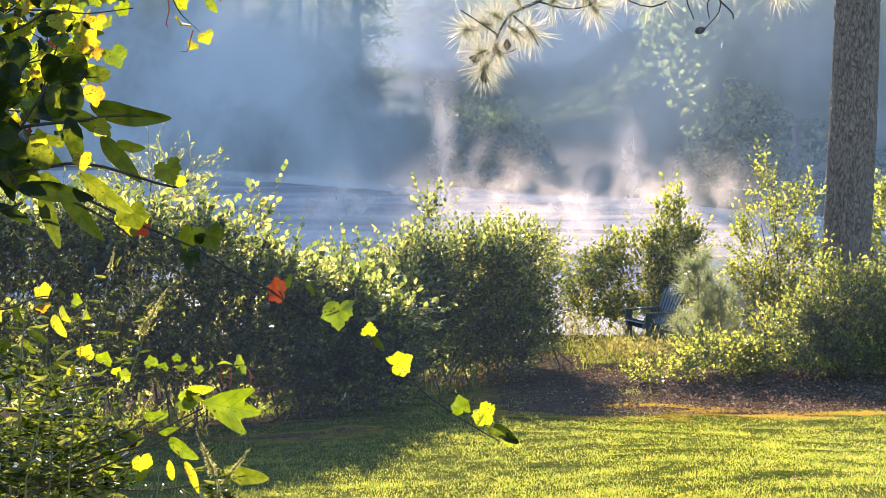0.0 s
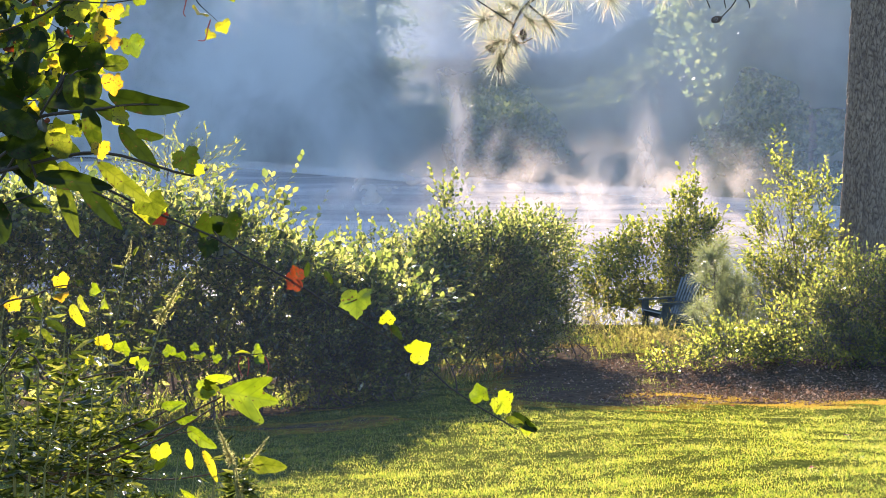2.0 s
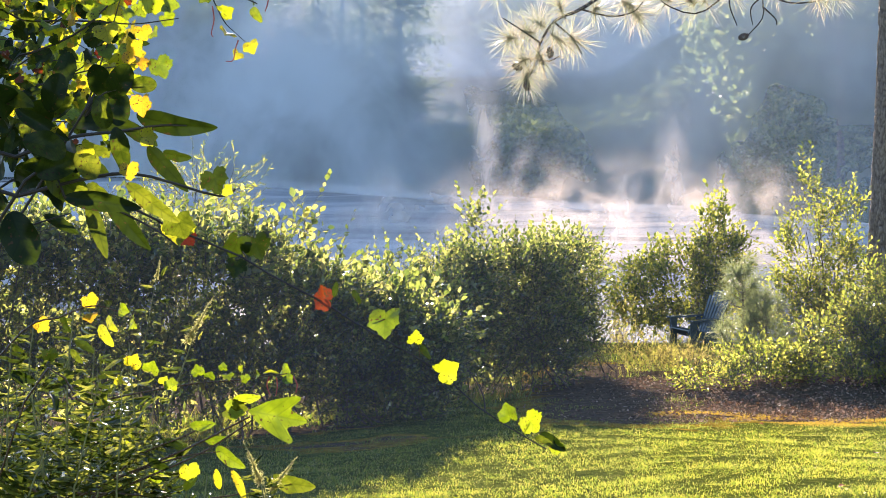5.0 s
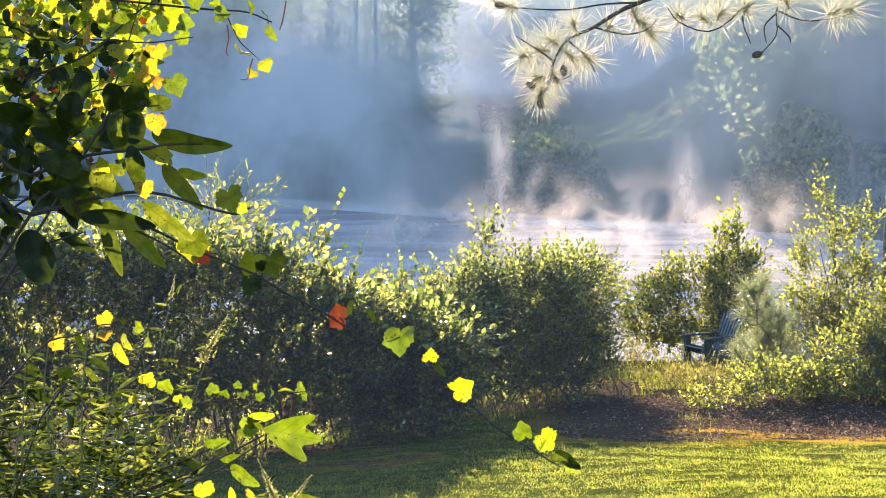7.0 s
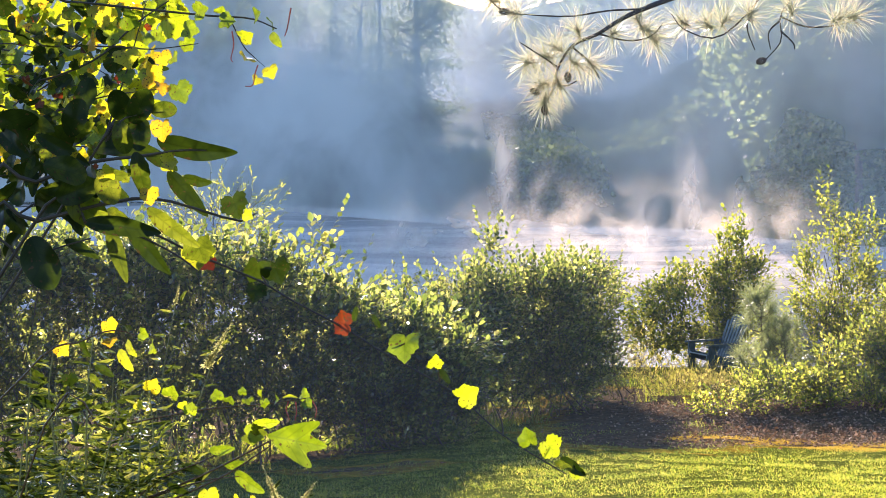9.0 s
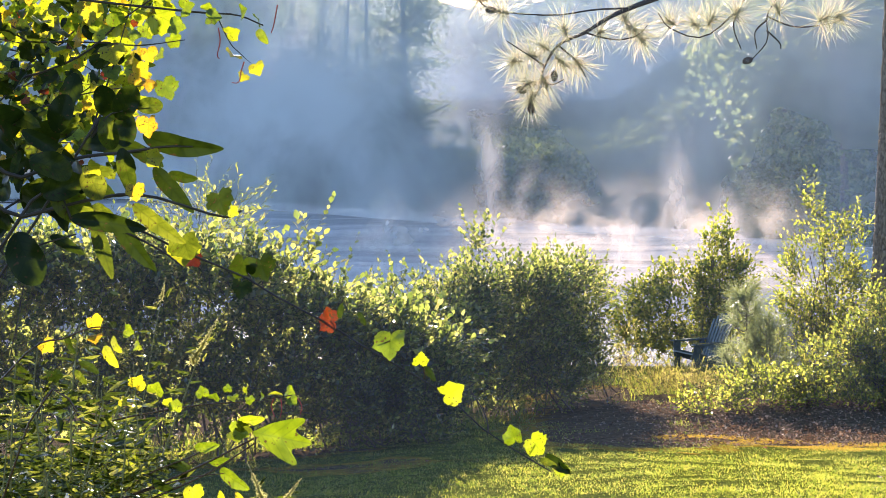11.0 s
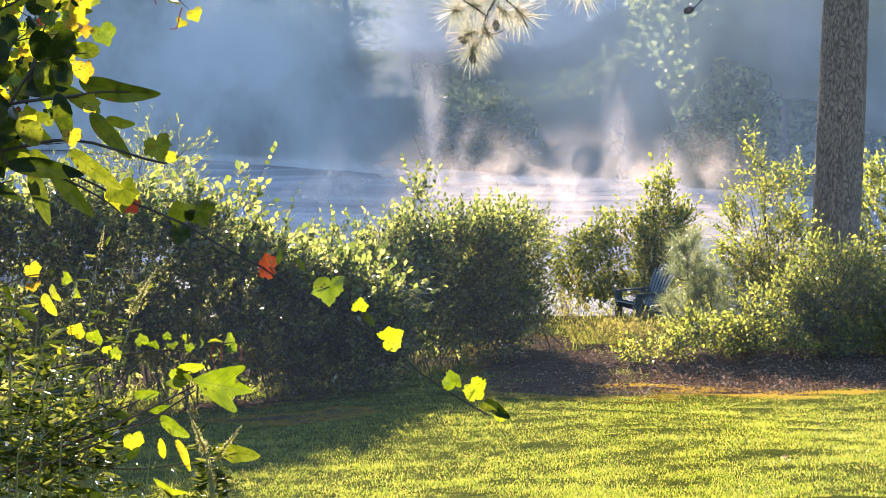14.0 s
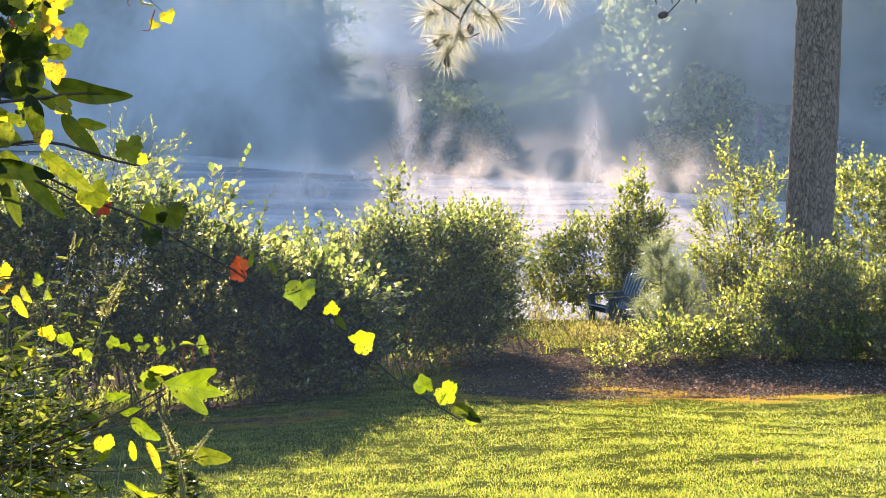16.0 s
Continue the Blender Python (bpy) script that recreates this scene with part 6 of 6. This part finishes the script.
stalk([foot(-0.935, 4.60), (-0.905, 4.60, 0.536), (-0.841, 4.60, 0.637), (-0.803, 4.60, 0.713), (-0.753, 4.60, 0.764)], 0.004, 26, 0.070, 0.000)
stalk([foot(-1.002, 4.50), (-0.972, 4.50, 0.546), (-0.922, 4.50, 0.633), (-0.873, 4.50, 0.683), (-0.823, 4.50, 0.720)], 0.004, 26, 0.069, 0.000)
stalk([foot(-0.938, 5.20), (-0.908, 5.20, 0.425), (-0.851, 5.20, 0.626), (-0.786, 5.20, 0.798), (-0.743, 5.20, 0.912), (-0.711, 5.20, 0.970)], 0.003, 16, 0.057, 0.136, "weed stalk with a feathery pale seed plume")
stalk([foot(-1.018, 5.40), (-0.988, 5.40, 0.410), (-0.943, 5.40, 0.678), (-0.906, 5.40, 0.886), (-0.869, 5.40, 1.064)], 0.0025, 18, 0.068, 0.060, "weed stalk with a feathery pale seed plume")
stalk([foot(-0.520, 4.40), (-0.490, 4.40, 0.533), (-0.492, 4.40, 0.606), (-0.499, 4.40, 0.667), (-0.532, 4.40, 0.754)], 0.003, 10, 0.048, 0.103, "weed stalk with a feathery pale seed plume")
stalk([foot(-0.511, 4.45), (-0.481, 4.45, 0.521), (-0.483, 4.45, 0.595), (-0.473, 4.45, 0.650), (-0.429, 4.45, 0.710)], 0.003, 10, 0.049, 0.098, "weed stalk with a feathery pale seed plume")
stalk([foot(-0.514, 4.40), (-0.484, 4.40, 0.509), (-0.485, 4.40, 0.570), (-0.487, 4.40, 0.618), (-0.492, 4.40, 0.667)], 0.003, 26, 0.056, 0.073, "weed stalk with a feathery pale seed plume")
stalk([foot(-1.027, 5.00), (-0.997, 5.00, 0.415), (-0.989, 5.00, 0.608), (-0.983, 5.00, 0.746), (-0.972, 5.00, 0.884)], 0.004, 36, 0.077, 0.000)
stalk([foot(-0.958, 5.00), (-0.928, 5.00, 0.415), (-0.926, 5.00, 0.526), (-0.917, 5.00, 0.608), (-0.904, 5.00, 0.718)], 0.004, 26, 0.072, 0.000)
stalk([foot(-1.162, 4.70), (-1.132, 4.70, 0.487), (-1.125, 4.70, 0.668), (-1.119, 4.70, 0.797), (-1.106, 4.70, 0.953)], 0.004, 30, 0.078, 0.000)
stalk([foot(-0.833, 4.60), (-0.803, 4.60, 0.485), (-0.778, 4.60, 0.561), (-0.740, 4.60, 0.624), (-0.702, 4.60, 0.650)], 0.004, 20, 0.063, 0.000)
stalk([foot(-1.054, 4.41), (-1.024, 4.41, 0.531), (-1.010, 4.41, 0.638), (-0.980, 4.41, 0.717), (-0.952, 4.41, 0.797)], 0.003, 29, 0.078, 0.000)
stalk([foot(-0.865, 4.49), (-0.835, 4.49, 0.512), (-0.830, 4.49, 0.651), (-0.821, 4.49, 0.755), (-0.814, 4.49, 0.860)], 0.003, 19, 0.063, 0.000)
stalk([foot(-1.159, 5.48), (-1.129, 5.48, 0.272), (-1.125, 5.48, 0.418), (-1.117, 5.48, 0.528), (-1.110, 5.48, 0.637)], 0.003, 29, 0.086, 0.000)
stalk([foot(-1.190, 5.21), (-1.160, 5.21, 0.337), (-1.161, 5.21, 0.539), (-1.163, 5.21, 0.691), (-1.164, 5.21, 0.844)], 0.003, 26, 0.113, 0.000)
stalk([foot(-0.956, 4.46), (-0.926, 4.46, 0.519), (-0.913, 4.46, 0.669), (-0.886, 4.46, 0.779), (-0.858, 4.46, 0.891)], 0.003, 23, 0.071, 0.000)
stalk([foot(-1.086, 5.54), (-1.056, 5.54, 0.257), (-1.059, 5.54, 0.454), (-1.065, 5.54, 0.602), (-1.071, 5.54, 0.748)], 0.003, 29, 0.118, 0.000)
stalk([foot(-1.184, 4.89), (-1.154, 4.89, 0.415), (-1.152, 4.89, 0.590), (-1.145, 4.89, 0.719), (-1.140, 4.89, 0.850)], 0.003, 23, 0.100, 0.000)
stalk([foot(-0.870, 4.96), (-0.840, 4.96, 0.398), (-0.829, 4.96, 0.518), (-0.806, 4.96, 0.608), (-0.784, 4.96, 0.697)], 0.003, 20, 0.108, 0.000)
stalk([foot(-1.073, 4.80), (-1.043, 4.80, 0.436), (-1.034, 4.80, 0.526), (-1.013, 4.80, 0.592), (-0.993, 4.80, 0.660)], 0.003, 18, 0.094, 0.000)
stalk([foot(-0.956, 4.73), (-0.926, 4.73, 0.453), (-0.920, 4.73, 0.590), (-0.908, 4.73, 0.693), (-0.895, 4.73, 0.795)], 0.003, 28, 0.085, 0.000)
stalk([foot(-0.840, 4.60), (-0.810, 4.60, 0.485), (-0.800, 4.60, 0.590), (-0.779, 4.60, 0.669), (-0.759, 4.60, 0.747)], 0.003, 17, 0.077, 0.000)
stalk([foot(-0.833, 4.64), (-0.803, 4.64, 0.475), (-0.807, 4.64, 0.664), (-0.816, 4.64, 0.806), (-0.823, 4.64, 0.947)], 0.003, 19, 0.086, 0.000)
stalk([foot(-1.254, 5.12), (-1.224, 5.12, 0.359), (-1.217, 5.12, 0.483), (-1.202, 5.12, 0.575), (-1.186, 5.12, 0.666)], 0.003, 27, 0.085, 0.000)
stalk([foot(-0.959, 5.35), (-0.929, 5.35, 0.303), (-0.918, 5.35, 0.474), (-0.899, 5.35, 0.602), (-0.880, 5.35, 0.730)], 0.003, 21, 0.109, 0.000)
stalk([foot(-1.137, 4.51), (-1.107, 4.51, 0.507), (-1.102, 4.51, 0.642), (-1.091, 4.51, 0.744), (-1.080, 4.51, 0.845)], 0.003, 23, 0.098, 0.000)
stalk([foot(-1.066, 5.34), (-1.036, 5.34, 0.305), (-1.027, 5.34, 0.497), (-1.011, 5.34, 0.639), (-0.994, 5.34, 0.782)], 0.003, 26, 0.106, 0.000)
stalk([foot(-0.713, 5.00), (-0.683, 5.00, 0.347), (-0.679, 5.00, 0.388), (-0.672, 5.00, 0.429), (-0.656, 5.00, 0.564)], 0.003, 10, 0.063, 0.000)
stalk([foot(-0.765, 4.75), (-0.735, 4.75, 0.409), (-0.731, 4.75, 0.448), (-0.725, 4.75, 0.488), (-0.709, 4.75, 0.621)], 0.003, 10, 0.060, 0.000)
stalk([foot(-0.638, 4.80), (-0.608, 4.80, 0.397), (-0.604, 4.80, 0.436), (-0.598, 4.80, 0.476), (-0.582, 4.80, 0.571)], 0.003, 10, 0.061, 0.000)
stalk([foot(-0.642, 4.85), (-0.612, 4.85, 0.384), (-0.608, 4.85, 0.424), (-0.601, 4.85, 0.464), (-0.585, 4.85, 0.570)], 0.003, 10, 0.061, 0.000)
stalk([foot(-0.674, 4.43), (-0.644, 4.43, 0.489), (-0.641, 4.43, 0.526), (-0.635, 4.43, 0.563), (-0.620, 4.43, 0.680)], 0.003, 10, 0.056, 0.000)


# ---- turf and litter ----
def turf():
    rnd = np.random.default_rng(101)
    n = 600000
    y = 12.6 + 13.4 * rnd.random(n) ** 1.25
    x = (rnd.random(n) * 2 - 1) * (0.26 * y + 0.3)
    clump = 0.5 + 0.25 * np.sin(x * 3.1 + 2 * np.sin(y * 2.3)) * np.sin(y * 2.9 + 1.7 * np.sin(x * 1.9)) + 0.25 * np.sin(x * 13 + 3 * np.sin(y * 7)) * np.sin(y * 17 + 3 * np.sin(x * 9))
    keep = (rnd.random(n) > bare_amount(x, y) * 1.02) & (rnd.random(n) < 0.5 + 0.5 * clump)
    x, y, clump = x[keep], y[keep], clump[keep]
    n = len(x)
    P = np.stack([x, y, ground_z(x, y) - 0.008], -1)
    D = rnd.normal(0, 0.9, (n, 3)) + [0, 0, 0.8]
    D[:, 2] = np.abs(D[:, 2])
    S = rnd.uniform(0.012, 0.034, n) * (0.6 + 0.8 * clump)
    blade = [(-0.10, 0, 0), (0.10, 0, 0), (0.08, 0.6, 0.05), (-0.08, 0.6, 0.05), (0, 1, 0.18)]
    V, F = scatter_np(P, D, S, blade, [(0, 1, 2), (0, 2, 3), (3, 2, 4)], rnd, 1.5)
    tagged(attach("turf", mesh_np("turf", V, F, grass_blade)), "short sunlit mown lawn grass", "grass", kind="stuff")
    # taller tufts at the edge of the lawn and along the hedge's foot
    spots = [(2.35, 24.9, 0.10), (2.1, 30.0, 0.14), (2.6, 28.6, 0.14), (3.0, 27.2, 0.14), (3.4, 36.9, 0.34), (2.9, 36.0, 0.3), (3.9, 36.6, 0.2), (4.1, 36.2, 0.2), (3.6, 36.4, 0.2), (4.4, 36.5, 0.24), (2.4, 35.0, 0.2), (2.0, 34.0, 0.2)]
    for i in range(46):
        t = rnd.random()
        spots.append((-4.6 + 4.7 * t + rnd.normal(0, 0.2), 17.9 + 8.4 * t + rnd.normal(0, 0.35), rnd.uniform(0.15, 0.35)))
    for i in range(60):
        spots.append((rnd.uniform(2.3, 4.8), rnd.uniform(31.0, 37.8), rnd.uniform(0.1, 0.24)))
    P, D, S = [], [], []
    for a, b, h in spots:
        k = 60
        px, py = a + rnd.normal(0, 0.12, k), b + rnd.normal(0, 0.12, k)
        P.append(np.stack([px, py, ground_z(px, py) - 0.01], -1))
        D.append(rnd.normal(0, 0.55, (k, 3)) + [0, 0, 0.9])
        S.append(h * rnd.uniform(0.6, 1.3, k))
    blade = [(x * 0.16, y, z) for x, y, z in blade]
    V, F = scatter_np(np.vstack(P), np.vstack(D), np.concatenate(S), blade, [(0, 1, 2), (0, 2, 3), (3, 2, 4)], rnd, 1.5)
    tagged(attach("tall_grass", mesh_np("tall_grass", V, F, grass_blade)), "uncut tufts of grass by the hedge and path", "grass", kind="stuff")
    # fallen leaves and needles
    n = 24000
    y = 22.0 + 7.5 * rnd.random(n) ** 1.4
    x = rnd.uniform(0.3, 9.5, n)
    keep = rnd.random(n) < np.clip((bare_amount(x, y) - 0.45) / 0.5, 0, 1) * np.clip((x - 1.4) / 1.2, 0.12, 1)
    x, y = x[keep], y[keep]
    n = len(x)
    P = np.stack([x, y, ground_z(x, y) + 0.004 + 0.02 * rnd.random(n)], -1)
    D = rnd.normal(size=(n, 3)) * [1, 1, 0.5]
    V, F = scatter_np(P, D, rnd.uniform(0.015, 0.055, n), ROUND, LEAF_T, rnd, 0.9)
    tagged(attach("leaf_litter", mesh_np("leaf_litter", V, F, dead_leaf)), "brown fallen leaves under the shrubs", "leaf litter", kind="stuff")


turf()


def moss_patch():
    """Short golden moss along the lawn's upper edge, where the sun falls between the shrubs."""
    rnd = np.random.default_rng(64)
    n = 26000
    u = rnd.random(n)
    x = 1.9 + 3.0 * u + rnd.normal(0, 0.05, n)
    y = 23.1 + 0.25 * np.sin(u * 7) - 0.5 * u + rnd.normal(0, 0.22, n) * (0.5 + np.sin(np.pi * u))
    keep = np.sin(x * 5 + 2 * np.sin(y * 4)) + np.sin(y * 6 + x * 2) > -0.7
    x, y = x[keep], y[keep]
    P = np.stack([x, y, ground_z(x, y) - 0.002], -1)
    V, F = scatter_np(P, rnd.normal(0, 0.6, (len(x), 3)) + [0, 0, 1.0], rnd.uniform(0.012, 0.03, len(x)), NARROW, LEAF_T[:4], rnd, 1.5)
    moss = leaf_material("moss", [(0.0, (0.14, 0.09, 0.012)), (1.0, (0.30, 0.20, 0.03))], [(0.0, (0.40, 0.27, 0.03)), (1.0, (0.62, 0.42, 0.05))], 0.45, 0.6)
    tagged(attach("moss", mesh_np("moss", V, F, moss)), "golden moss at the upper edge of the lawn", "moss", kind="stuff")


moss_patch()
# a few fallen leaves on the lawn
lawn_leaf_rnd = np.random.default_rng(9)
for x, y in ((2.55, 14.6), (1.2, 21.4), (2.9, 21.6), (-0.6, 19.2), (3.4, 17.8)):
    ob = attach("fallen_leaf", LEAVES["o"][int(lawn_leaf_rnd.integers(4))], None, "", Matrix.Translation((x, y, gz(x, y) + 0.045)) @ Matrix.Rotation(lawn_leaf_rnd.uniform(0, 6), 4, "Z") @ Matrix.Diagonal((0.07, 0.07, 0.07, 1)))
    tagged(ob, "red-orange fallen leaf on the lawn grass", "leaf", "fallen leaves")
